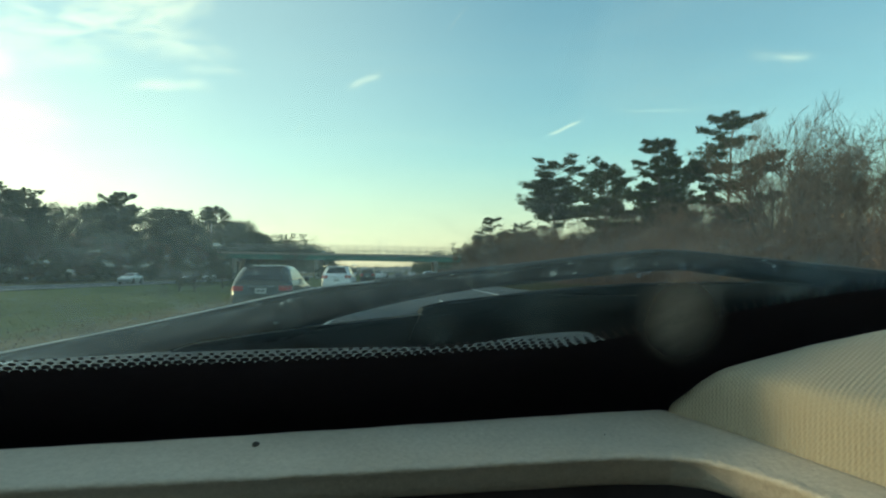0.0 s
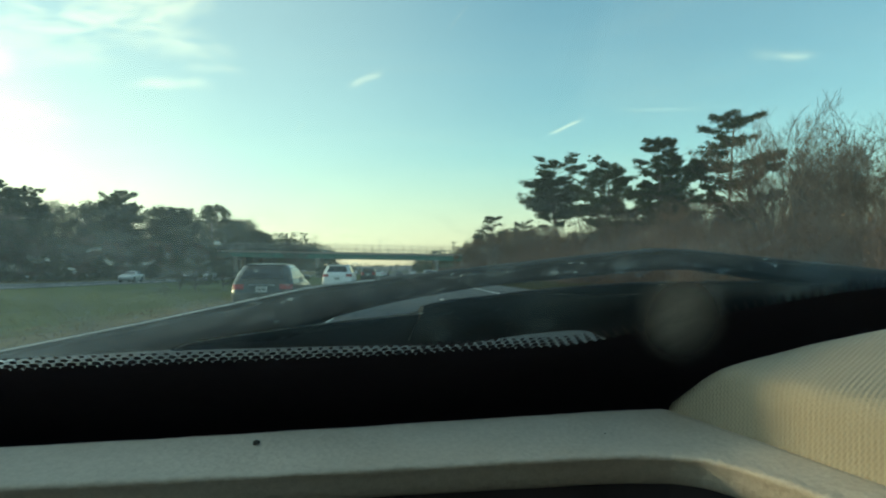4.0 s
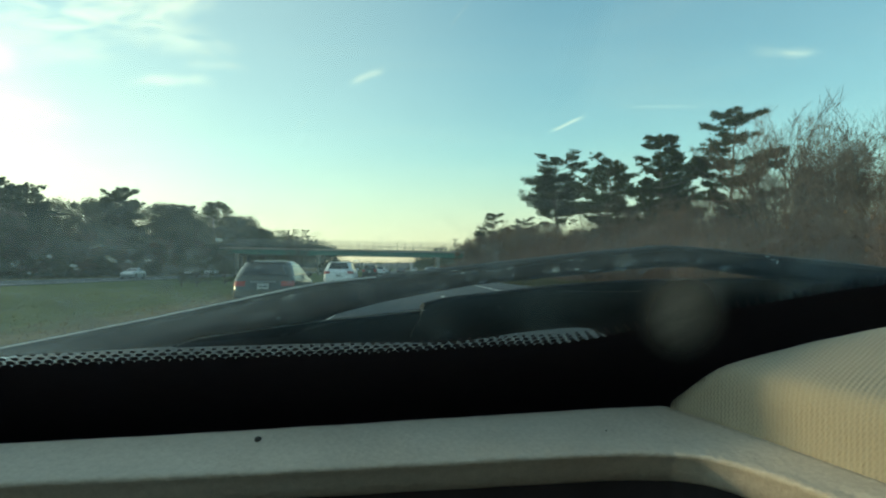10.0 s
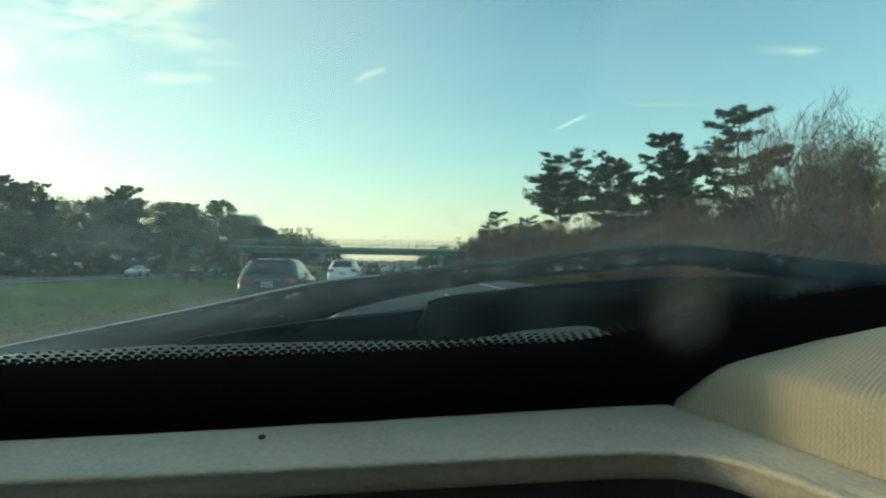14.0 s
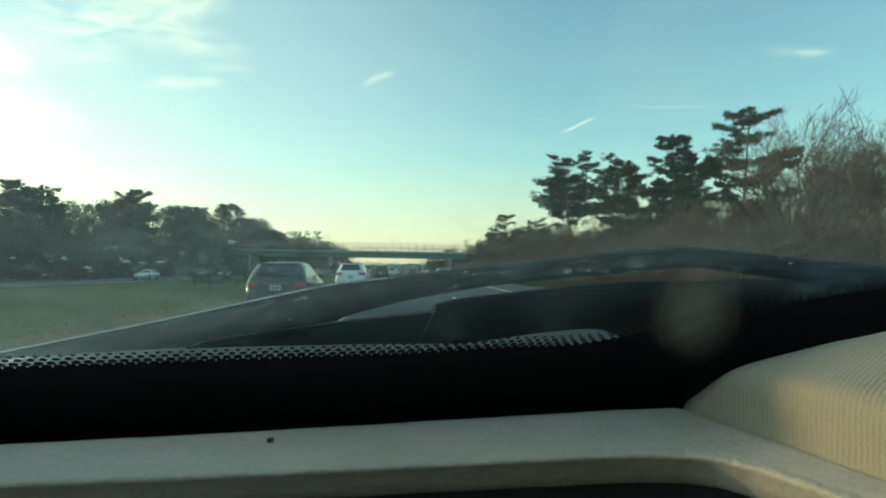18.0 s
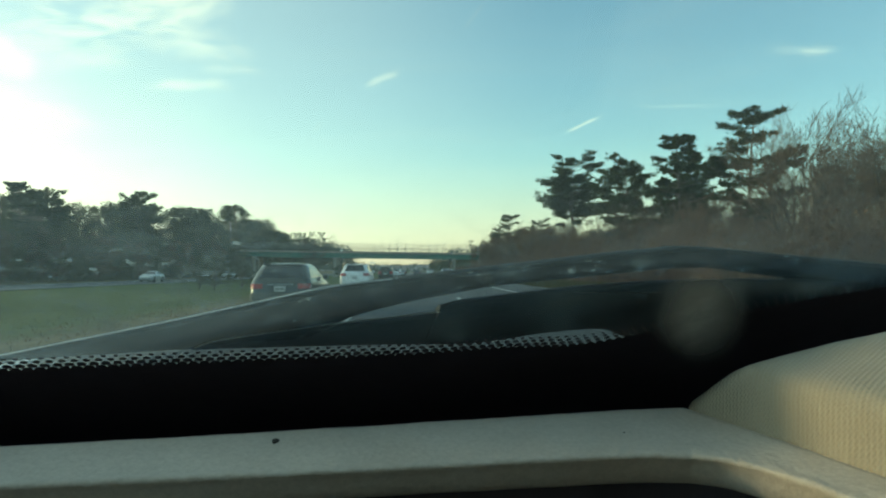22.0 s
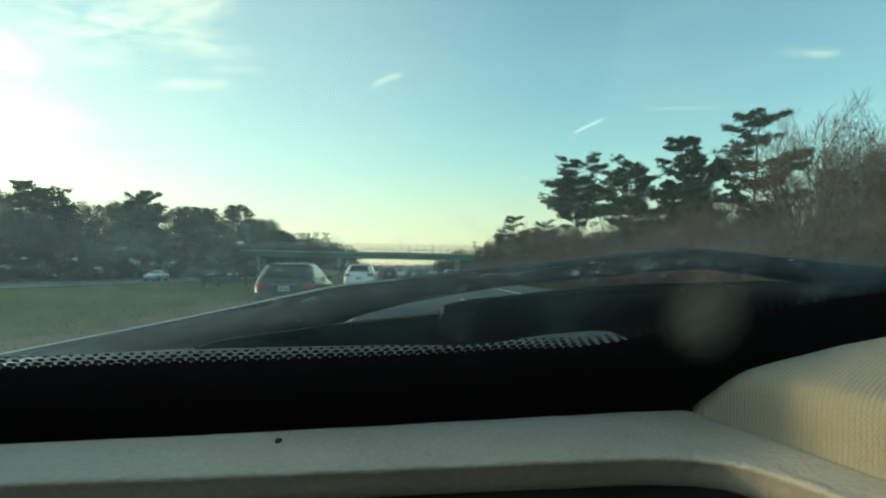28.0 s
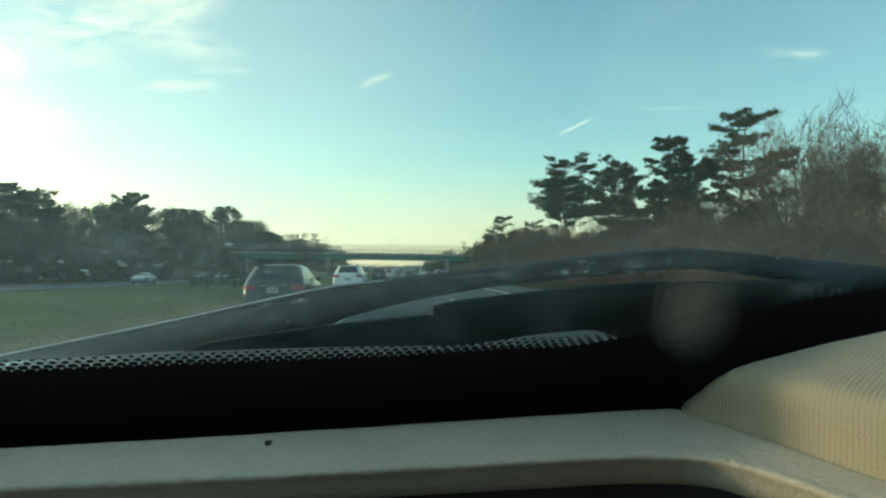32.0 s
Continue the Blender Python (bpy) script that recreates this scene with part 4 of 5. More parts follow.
def street_lamp(x, y, z):
    ob = thing("street_lamp", "tall grey street lamp with a curved arm on the bridge approach", "street lamp", at=(x, y, z))
    s = Soup()
    s.tube([Vector((0, 0, 0)), Vector((0, 0, 5)), Vector((0, 0, 9.2))], [0.16, 0.13, 0.10], 8)
    s.make("pole", GALV, ob, smooth=True)
    s = Soup()
    s.tube([Vector((0, 0, 9.1)), Vector((-0.6, 0, 9.6)), Vector((-1.7, 0, 9.7))], [0.05, 0.045, 0.04], 6)
    s.make("arm", GALV, ob, smooth=True)
    part("lamp_head", boxed(((-2.3, -0.14, 9.6), (-1.6, 0.14, 9.76)), bevel=0.04), GALV, ob)


street_lamp(-58.0, BRIDGE_Y + 6.6, 7.85)


# ---- vehicles on the highway ----
def wheel(owner, x, y, r, sg):
    s = Soup()
    bm = bmesh.new()
    m = pose(x, y, r, 0, 90, 0)
    bmesh.ops.create_cone(bm, cap_ends=True, segments=24, radius1=r, radius2=r, depth=0.21, matrix=m)
    bmesh.ops.bevel(bm, geom=[e for e in bm.edges if e.calc_face_angle(0) > 1], offset=0.03, segments=2, affect="EDGES")
    tyre = part("tyre", bm, TYRE, owner, smooth=False)
    bm = bmesh.new()
    bmesh.ops.create_cone(bm, cap_ends=True, segments=20, radius1=r * 0.64, radius2=r * 0.5, depth=0.06, matrix=pose(x + sg * 0.09, y, r, 0, 90 * sg, 0))
    part("rim", bm, STEEL, tyre, "silver alloy rim")


SHAPES = {
    # height, tail and nose measured in from half the length, share of the width
    "wagon": ((0.22, 0.25, 0.25, 0.80), (0.32, 0.08, 0.08, 0.95), (0.45, 0.0, 0.02, 0.985), (0.62, 0.0, 0.0, 1.0), (0.78, 0.05, 0.10, 1.0), (0.86, 0.08, 0.45, 0.985), (0.92, 0.10, 0.95, 0.965),
              (0.97, 0.13, 1.25, 0.945), (1.10, 0.25, 1.55, 0.90), (1.25, 0.42, 1.92, 0.83), (1.36, 0.56, 2.25, 0.77), (1.42, 0.68, 2.55, 0.70), (1.45, 1.0, 2.85, 0.50)),
    "crossover": ((0.22, 0.25, 0.25, 0.80), (0.32, 0.10, 0.10, 0.93), (0.45, 0.0, 0.03, 0.98), (0.60, 0.0, 0.0, 1.0), (0.78, 0.03, 0.06, 1.0), (0.88, 0.05, 0.40, 0.985), (0.94, 0.08, 0.90, 0.965),
                  (0.99, 0.13, 1.20, 0.94), (1.10, 0.26, 1.50, 0.88), (1.25, 0.42, 1.85, 0.80), (1.37, 0.52, 2.20, 0.74), (1.43, 0.62, 2.50, 0.68), (1.45, 0.9, 2.8, 0.50)),
    "suv": ((0.22, 0.22, 0.22, 0.86), (0.32, 0.06, 0.08, 0.96), (0.45, 0.0, 0.02, 0.99), (0.62, 0.0, 0.0, 1.0), (0.80, 0.02, 0.04, 1.0), (0.88, 0.03, 0.25, 0.99), (0.92, 0.04, 0.85, 0.975),
            (0.96, 0.06, 1.15, 0.96), (1.10, 0.12, 1.40, 0.92), (1.25, 0.20, 1.68, 0.875), (1.37, 0.28, 1.95, 0.83), (1.43, 0.38, 2.2, 0.78), (1.45, 0.7, 2.5, 0.62)),
    "sedan": ((0.22, 0.25, 0.25, 0.80), (0.32, 0.08, 0.08, 0.95), (0.45, 0.0, 0.02, 0.985), (0.62, 0.0, 0.0, 1.0), (0.80, 0.03, 0.10, 1.0), (0.88, 0.05, 0.50, 0.985), (0.93, 0.08, 1.0, 0.965),
              (0.97, 0.14, 1.30, 0.945), (1.0, 0.62, 1.36, 0.93), (1.10, 0.92, 1.60, 0.89), (1.25, 1.25, 1.98, 0.80), (1.36, 1.55, 2.3, 0.74), (1.42, 1.8, 2.55, 0.68), (1.45, 2.1, 2.85, 0.50))}


def vehicle(name, label, paint, length, wide, tall, kind, group="traffic on the highway"):
    """A car that heads along +y, its origin on the road under its middle; its skin is a stack of rounded level slices."""
    ob = thing(name, label, "car", group)
    L, W = length / 2, wide / 2
    table = np.array(SHAPES[kind])
    lift = tall / 1.45
    heights = np.unique(np.concatenate((np.linspace(0.22, 1.45, 34), table[:, 0])))

    def slice_at(z):
        """Points and outward normals round the car at a height given for a car 1.45 m tall."""
        tail, nose, w = (np.interp(z, table[:, 0], table[:, c]) for c in (1, 2, 3))
        w, y0, y1, r = W * w, -L + tail, L - nose, 0.20
        pts, nrm = [], []
        for cx, cy, t0 in ((w - r, y1 - r, 0), (-w + r, y1 - r, 90), (-w + r, y0 + r, 180), (w - r, y0 + r, 270)):
            for k in range(7):
                t = radians(t0 + 15 * k)
                pts.append((cx + r * math.cos(t), cy + r * math.sin(t)))
                nrm.append((math.cos(t), math.sin(t)))
            if t0 == 180:
                for k in range(1, 8):
                    pts.append((-w + r + (2 * w - 2 * r) * k / 8, y0))
                    nrm.append((0, -1))
        out = []
        for i, ((x, y), q) in enumerate(zip(pts, nrm)):
            bow = (0.07 if i >= 14 else -0.16) * (1 - (x / w) ** 2)
            out.append((Vector((x, y - bow, z * lift)), Vector((*q, 0.25 if z > 0.95 else 0.0)).normalized()))
        return out
    v, f = loft([[p for p, q in slice_at(z)] for z in heights])
    mesh_object("body", v, f, paint, ob, smooth=True)

    def patch(pname, z0, z1, i0, i1, mat, plabel="", off=0.010, steps=5):
        """A plate that follows the skin between two heights and two places round it."""
        rows = []
        for z in np.linspace(z0, z1, steps):
            ring = slice_at(z)
            idx = [k % len(ring) for k in range(i0, i1 + 1)]
            rows.append([ring[k][0] + ring[k][1] * off for k in idx] + [ring[k][0] - ring[k][1] * 0.012 for k in idx[::-1]])
        vs, fs = loft(rows)
        return mesh_object(pname, vs, fs, mat, ob, plabel, smooth=False)

    def side_pane(sd, z0, z1, back, fore):
        rows = []
        for z in np.linspace(z0, z1, 5):
            tail, nose, w = (np.interp(z, table[:, 0], table[:, c]) for c in (1, 2, 3))
            a, b = max(-L + tail + 0.24, back), min(L - nose - 0.20, fore)
            rows.append([Vector((sd * (W * w + o), y, z * lift)) for o, y in ((0.008, a), (0.008, (a + b) / 2), (0.008, max(b, a + 0.02)), (-0.01, max(b, a + 0.02)), (-0.01, (a + b) / 2), (-0.01, a))])
        vs, fs = loft(rows)
        mesh_object("side_window", vs, fs, CAR_GLASS, ob, "dark tinted pane")
    belt = 1.03 if kind != "crossover" else 1.06
    patch("rear_window", belt, 1.375 if kind != "suv" else 1.38, 20, 28, CAR_GLASS, "dark tinted pane")
    patch("windscreen", 1.03, 1.37, 4, 9, CAR_GLASS, "dark tinted pane")
    mid = -0.05
    for sd in (-1, 1):
        side_pane(sd, 1.02, 1.33, mid + 0.04, 9)
        side_pane(sd, 1.02, 1.33, -L * 0.52, mid - 0.04)
        if kind != "sedan":
            side_pane(sd, 1.02, 1.31, -9, -L * 0.52 - 0.07)
        ends = (16, 21) if sd < 0 else (27, 32)
        z0, z1 = {"wagon": (0.72, 0.86), "crossover": (0.80, 0.95), "suv": (0.70, 0.98), "sedan": (0.76, 0.90)}[kind]
        patch("tail_light", z0, z1, *ends, LAMP_RED, "red tail light", 0.016, 3)
        patch("headlight", 0.64, 0.74, *((6, 8) if sd < 0 else (4, 6)), LAMP_CLEAR, "clear headlight", 0.012, 3)
        x = sd * W
        part("door_mirror", boxed(((min(x * 0.97, x * 1.16), L * 0.24, 0.97 * lift), (max(x * 0.97, x * 1.16), L * 0.24 + 0.12, 1.10 * lift)), bevel=0.035), paint, ob)
        for y in (-L * 0.40, L * 0.10):
            part("door_handle", boxed(((x * 0.985 - 0.02, y, 0.86 * lift), (x * 0.985 + 0.02, y + 0.17, 0.89 * lift)), bevel=0.008), paint, ob)
        for y in (-L * 0.60, L * 0.62):
            bm = bmesh.new()
            bmesh.ops.create_cone(bm, cap_ends=True, segments=28, radius1=0.385, radius2=0.385, depth=0.05, matrix=pose(sd * (W - 0.02), y, 0.35, 0, 90, 0))
            part("wheel_arch", bm, TYRE, ob, "dark wheel arch")
            wheel(ob, sd * (W - 0.085), y, 0.33, sd)
        if kind in ("suv", "crossover"):
            s = Soup()
            xx = sd * W * 0.62
            s.tube([Vector((xx, -L + 0.75, tall - 0.06)), Vector((xx, -L + 0.9, tall + 0.03)), Vector((xx, -0.1, tall + 0.035)), Vector((xx, 0.05, tall - 0.05))], [0.018] * 4, 5)
            s.make("roof_rail", STEEL if paint != PAINT_DARK else TYRE, ob)
    patch("bumper", 0.40, 0.58, 15, 33, paint if kind != "suv" else TYRE, "rear bumper", 0.035, 4)
    patch("skirt", 0.24, 0.38, 17, 31, TYRE, "black plastic lower bumper", 0.02, 3)
    rear = slice_at(0.70)[24][0].y
    part("number_plate", boxed(((-0.16, rear - 0.03, 0.64 * lift), (0.16, rear + 0.05, 0.64 * lift + 0.16)), bevel=0.008), PLATE, ob, "white number plate with dark bars")
    for x0 in (-0.11, 0.02):
        part("plate_bar", boxed(((x0, rear - 0.034, 0.64 * lift + 0.055), (x0 + 0.09, rear - 0.028, 0.64 * lift + 0.095))), LIFTED_GREY, ob)
    if kind != "sedan":
        part("grip_strip", boxed(((-0.36, slice_at(0.84)[24][0].y - 0.03, 0.82 * lift), (0.36, slice_at(0.84)[24][0].y + 0.05, 0.86 * lift)), bevel=0.01), STEEL if kind != "crossover" else paint, ob, "shiny strip above the plate")
        part("spoiler", boxed(((-W * 0.66, slice_at(1.41)[24][0].y - 0.05, 1.395 * lift), (W * 0.66, slice_at(1.41)[24][0].y + 0.22, 1.43 * lift)), bevel=0.015), paint, ob)
        part("rear_wiper", boxed(((-0.04, slice_at(1.09)[24][0].y - 0.035, 1.06 * lift), (0.34, slice_at(1.09)[24][0].y - 0.005, 1.075 * lift)), bevel=0.004), TYRE, ob, "black rear wiper")
    return ob


def park(ob, x, y, turn=0.0):
    ob.matrix_basis = pose(x, y, ROAD_Z + 0.03, 0, 0, turn)
    return ob


dark_suv = park(vehicle("suv", "dark green-grey boxy SUV in the fast lane ahead", PAINT_DARK, 4.6, 1.84, 1.76, "suv"), -3.85, 92.0)
white_suv = park(vehicle("suv", "white crossover SUV with roof rails and red tail lights", PAINT_WHITE, 4.65, 1.84, 1.66, "crossover"), -3.75, 46.0)
wagon = park(vehicle("wagon", "dark green hatchback wagon in the fast lane ahead", PAINT_DARK, 4.45, 1.74, 1.45, "wagon"), -3.85, 22.5)
silver = park(vehicle("sedan", "silver sedan ahead in the slow lane", PAINT_SILVER, 4.6, 1.78, 1.45, "sedan"), 3.65, 84.0)
black = park(vehicle("sedan", "dark sedan far ahead in the middle lane", PAINT_BLACK, 4.6, 1.78, 1.44, "sedan"), 0.2, 165.0)
for proto, x, y, turn in ((silver, -34.8, 95, 180), (black, -35.0, 121, 180), (silver, -38.3, 147, 180), (white_suv, -38.4, 186, 180), (white_suv, -3.7, 135, 0), (silver, -3.7, 180, 0), (black, -3.8, 215, 0), (white_suv, 3.7, 190, 0)):
    c = copy_thing(proto, pose(x, y, ROAD_Z + 0.03, 0, 0, turn))
    way = "oncoming on the opposite carriageway" if turn else "far ahead on the highway"
    colour = {silver: "silver sedan", black: "dark sedan", white_suv: "white crossover"}[proto]
    tagged(c, colour + " " + way)


# ---- the car that carries the camera ----
own = thing("car", "dark car with a cream dashboard, wipers and dusty windshield", "car", at=(0, 0, 0))
RAKE, BASE_Z, MID_X = radians(32.0), 1.172, 0.55
REACH = 1.42            # how much farther the glass stands than the dash's far edge
SIDE = math.atan(0.24)


def glass_point(a, s, n=0.0):
    """A point of the windshield: a along its foot, s up its slope, n outwards from its inner face."""
    along, inn = Vector((math.cos(SIDE), math.sin(SIDE), 0)), Vector((math.sin(SIDE), -math.cos(SIDE), 0))
    up = inn * math.cos(RAKE) + Vector((0, 0, math.sin(RAKE)))
    out = along.cross(up)
    if out.y < 0:
        out = -out
    p = Vector((0, 0.367, BASE_Z)) + along * a + up * s + out * n
    return Vector(EYE) + (p - Vector(EYE)) * REACH


def dash_end(x, z):
    """How far forward the dashboard's hood reaches; it leans back like the glass."""
    return 0.367 + 0.24 * x - (z - BASE_Z) / math.tan(RAKE) / math.cos(SIDE)


def mirrored(points):
    return [Vector((2 * MID_X - p.x, p.y, p.z)) for p in points]


def smooth(t):
    t = min(max(t, 0.0), 1.0)
    return t * t * (3 - 2 * t)


def edge_a(s):
    """Where the sheet meets the car's middle plane."""
    o, e = glass_point(0, s), glass_point(1, s)
    return (MID_X - o.x) / (e.x - o.x)


def windshield():
    thick = 0.005
    cols = []
    for s in (-0.03, 0.15, 0.3, 0.45, 0.62):
        row = [glass_point(a, s) for a in (-0.30 + 0.10 * s, 0.0)] + [glass_point(edge_a(s), s)]
        row_out = [glass_point(a, s, thick) for a in (-0.30 + 0.10 * s, 0.0)] + [glass_point(edge_a(s), s, thick)]
        cols.append((row + mirrored(row[:2])[::-1], row_out + mirrored(row_out[:2])[::-1]))
    rings = [inner + outer[::-1] for inner, outer in cols]
    v, f = loft(rings)
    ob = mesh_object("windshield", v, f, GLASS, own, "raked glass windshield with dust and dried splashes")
    ob.visible_shadow = False
    return ob


screen = windshield()


def frit_top(a):
    """How far up the glass the solid black border reaches."""
    return 0.0835 + 0.0025 * smooth(a / 0.05 + 0.5) + 0.026 * smooth((a - 0.045) / 0.09) + 0.022 * smooth((a - 0.10) / 0.10)


def frit():
    verts, faces = [], []
    a = -0.29
    while a < 0.355:
        verts += [glass_point(a, -0.028, -0.0006), glass_point(a, frit_top(a) - 0.0004, -0.0006)]
        a += 0.005
    faces = [(2 * i, 2 * i + 1, 2 * i + 3, 2 * i + 2) for i in range(len(verts) // 2 - 1)]
    k = 0
    for row, (lift, size) in enumerate(((0.0, 0.00195), (0.0030, 0.00165), (0.0060, 0.00130), (0.0088, 0.00092))):
        a = -0.28 + (0.002 if row % 2 else 0.0)
        while a < 0.35:
            c, i = frit_top(a) + lift, len(verts)
            r = size * (1.0 - 0.42 * smooth((a - 0.03) / 0.07))
            verts += [glass_point(a + r * math.cos(t * math.pi / 5), c + r * math.sin(t * math.pi / 5), -0.0006) for t in range(10)]
            faces.append(tuple(range(i, i + 10)))
            a += 0.0040
    mesh_object("frit_border", verts, faces, FRIT, screen, "black enamel border fading into dots")


frit()


def splashes():
    rng = random.Random(77)
    verts, faces = [], []

    def blot(a, s, r, stretch):
        i, k = len(verts), 7
        t0 = rng.uniform(0, 6)
        for t in range(k):
            q = r * rng.uniform(0.55, 1.2)
            verts.append(glass_point(a + q * stretch * math.cos(t0 + t * 6.283 / k), s + q * math.sin(t0 + t * 6.283 / k), 0.0056))
        faces.append(tuple(range(i, i + k)))
    for k in range(420):
        a = rng.uniform(-0.22, 0.20)
        blot(a, 0.092 + 0.062 * rng.random() ** 1.3, rng.choice((0.0002, 0.0003, 0.0003, 0.0005, 0.0008)), rng.uniform(0.8, 1.8))
    for k in range(90):
        a = rng.uniform(0.03, 0.13)
        blot(a, 0.137 + 0.03 * (a - 0.05) + rng.gauss(0, 0.004), rng.choice((0.0005, 0.0007, 0.0010, 0.0014)), rng.uniform(1.0, 2.6))
    for k in range(60):
        a = rng.uniform(-0.08, 0.03)
        blot(a, 0.128 + 0.2 * a + rng.gauss(0, 0.006), rng.choice((0.0004, 0.0006, 0.0010)), rng.uniform(0.8, 1.6))
    for k in range(170):
        blot(rng.uniform(-0.19, -0.062), rng.uniform(0.138, 0.157), rng.choice((0.0003, 0.0004, 0.0006, 0.0010)), rng.uniform(0.8, 1.7))
    ob = mesh_object("splash", verts, faces, DROPS, screen, "pale dried splashes on the outside of the glass")
    ob.visible_shadow = False


splashes()


def smudge(a, s, r, name="smudge", mat=None, lift=-0.0016, label="faint pale smudge on the inside of the glass"):
    verts = [glass_point(a + r * math.cos(t * math.pi / 12) - 1.1 * r * math.sin(t * math.pi / 12), s + 1.9 * r * math.sin(t * math.pi / 12), lift) for t in range(24)]
    ob = mesh_object(name, verts, [tuple(range(24))], mat or SMUDGE, screen, label)
    ob.visible_shadow = False
    uv = ob.data.uv_layers.new(name="radial")
    for t in range(24):
        uv.data[t].uv = (math.cos(t * math.pi / 12), math.sin(t * math.pi / 12))


smudge(0.1050, 0.1070, 0.0285)
# dust smears; the wide ones also paint in a bluish veil of light
for a, s, r in ((-0.060, 0.138, 0.0076), (-0.0494, 0.1511, 0.0052), (-0.024, 0.1478, 0.009), (0.0037, 0.1472, 0.0063), (0.0542, 0.1505, 0.0094), (0.1486, 0.1367, 0.036),
                (-0.0365, 0.1301, 0.0093), (-0.1036, 0.140, 0.0102), (-0.1279, 0.1184, 0.0158), (-0.0882, 0.1327, 0.0091), (0.0402, 0.1131, 0.028), (-0.0021, 0.1027, 0.017),
                (0.1082, 0.1391, 0.0217), (0.1478, 0.1380, 0.026), (0.1640, 0.1430, 0.024), (0.003, 0.1527, 0.0085), (-0.0025, 0.1434, 0.007), (-0.0609, 0.1163, 0.0122)):
    smudge(a, s, r, "smear", SMEAR, -0.0003, "thin bluish smear of dust and painted veil on the glass")


def beam(name, stations, depth, mat, parent, label="", step=0.004):
    """A bar lying on the glass: stations (a, low, high) up the slope, joined smoothly; depth as (near, far) from the glass."""
    A = np.array(stations)
    grid = np.arange(A[0, 0], A[-1, 0] + step / 2, step)
    lo, hi = np.interp(grid, A[:, 0], A[:, 1]), np.interp(grid, A[:, 0], A[:, 2])
    for k in range(2):
        lo[1:-1] = (lo[:-2] + 2 * lo[1:-1] + lo[2:]) / 4
        hi[1:-1] = (hi[:-2] + 2 * hi[1:-1] + hi[2:]) / 4
    n0, n1 = depth
    rings = []
    for a, l, h in zip(grid, lo, hi):
        c = min(0.3 * (h - l), 0.004)
        d = min(0.3 * (n1 - n0), 0.003)
        rings.append([glass_point(a, s - 1.47 * (n - 0.012), n) for s, n in ((l + c, n0), (h - c, n0), (h - c * 0.3, n0 + d * 0.35), (h, n0 + d), (h, n1 - d), (h - c, n1), (l + c, n1), (l, n1 - d), (l, n0 + d), (l + c * 0.3, n0 + d * 0.35))])
    v, f = loft(rings)
    return mesh_object(name, v, f, mat, parent, label, smooth=False)


def wipers():
    upper = beam("wiper", ((-0.180, 0.064, 0.067), (-0.113, 0.0680, 0.093), (-0.058, 0.072, 0.116), (-0.046, 0.092, 0.119), (-0.020, 0.105, 0.125),
                           (0.012, 0.116, 0.1315), (0.055, 0.123, 0.1405), (0.082, 0.128, 0.145)), (0.012, 0.022), WIPER, own, "black weathered windshield wiper blade")
    # bright bar laid on the top edge in place of its sky highlight
    beam("edge_glint", ((-0.180, 0.0668, 0.0676), (-0.113, 0.0927, 0.0936), (-0.053, 0.1177, 0.1185), (-0.030, 0.1222, 0.1228)), (0.0125, 0.0155), STEEL, upper, "thin bright bar imitating the highlight on the blade's edge")
    beam("arm", ((0.080, 0.1275, 0.1452), (0.095, 0.129, 0.1445), (0.113, 0.128, 0.142), (0.146, 0.121, 0.1375), (0.19, 0.112, 0.132), (0.30, 0.085, 0.115)), (0.0123, 0.024), WIPER, upper, "black wiper arm")
    lower = beam("wiper", ((-0.106, 0.0680, 0.073), (-0.049, 0.0670, 0.0865), (-0.020, 0.0660, 0.0933), (0.006, 0.0645, 0.0995)), (0.012, 0.020), LIFTED_GREY, own, "lower black wiper blade resting at the foot of the glass")
    # pale bar painted in where the lower blade's edge catches light
    beam("edge_glint", ((-0.1045, 0.0708, 0.0722), (-0.103, 0.0750, 0.0764), (-0.0821, 0.0806, 0.0818), (-0.0496, 0.0889, 0.0899), (-0.0296, 0.0922, 0.0931), (-0.0104, 0.0961, 0.0968)), (0.0100, 0.0116), GLINT_GREY, lower, "thin pale bar imitating the highlight on the lower blade")
    beam("arm", ((-0.0080, 0.0660, 0.1015), (-0.0065, 0.0655, 0.1035), (-0.003, 0.0648, 0.1050), (0.010, 0.0645, 0.108), (0.022, 0.0655, 0.110), (0.034, 0.0690, 0.1126), (0.046, 0.0725, 0.1148), (0.058, 0.0742, 0.1163), (0.068, 0.0755, 0.1174), (0.074, 0.0758, 0.1181), (0.083, 0.0735, 0.1188), (0.094, 0.0650, 0.1192), (0.108, 0.055, 0.1193), (0.155, 0.06, 0.1195), (0.30, 0.05, 0.105)), (0.0125, 0.0165), LIFTED_GREY, lower, "broad dark wiper arm lightened for the veil over it")
    # extra cap imitates the lit edge where the arm ends
    beam("arm_cap", ((-0.0090, 0.0720, 0.1000), (-0.0064, 0.0700, 0.1030)), (0.0106, 0.0122), LIFTED_GREY, lower, "thin cap added for the lit edge at the arm's end")
    beam("arm_line", ((0.046, 0.1100, 0.1104), (0.084, 0.1090, 0.1094)), (0.0112, 0.0124), STEEL, lower, "thin bright line on the arm")


wipers()


def seam_x(y):
    return 0.152 + (0.399 - y) * 0.163


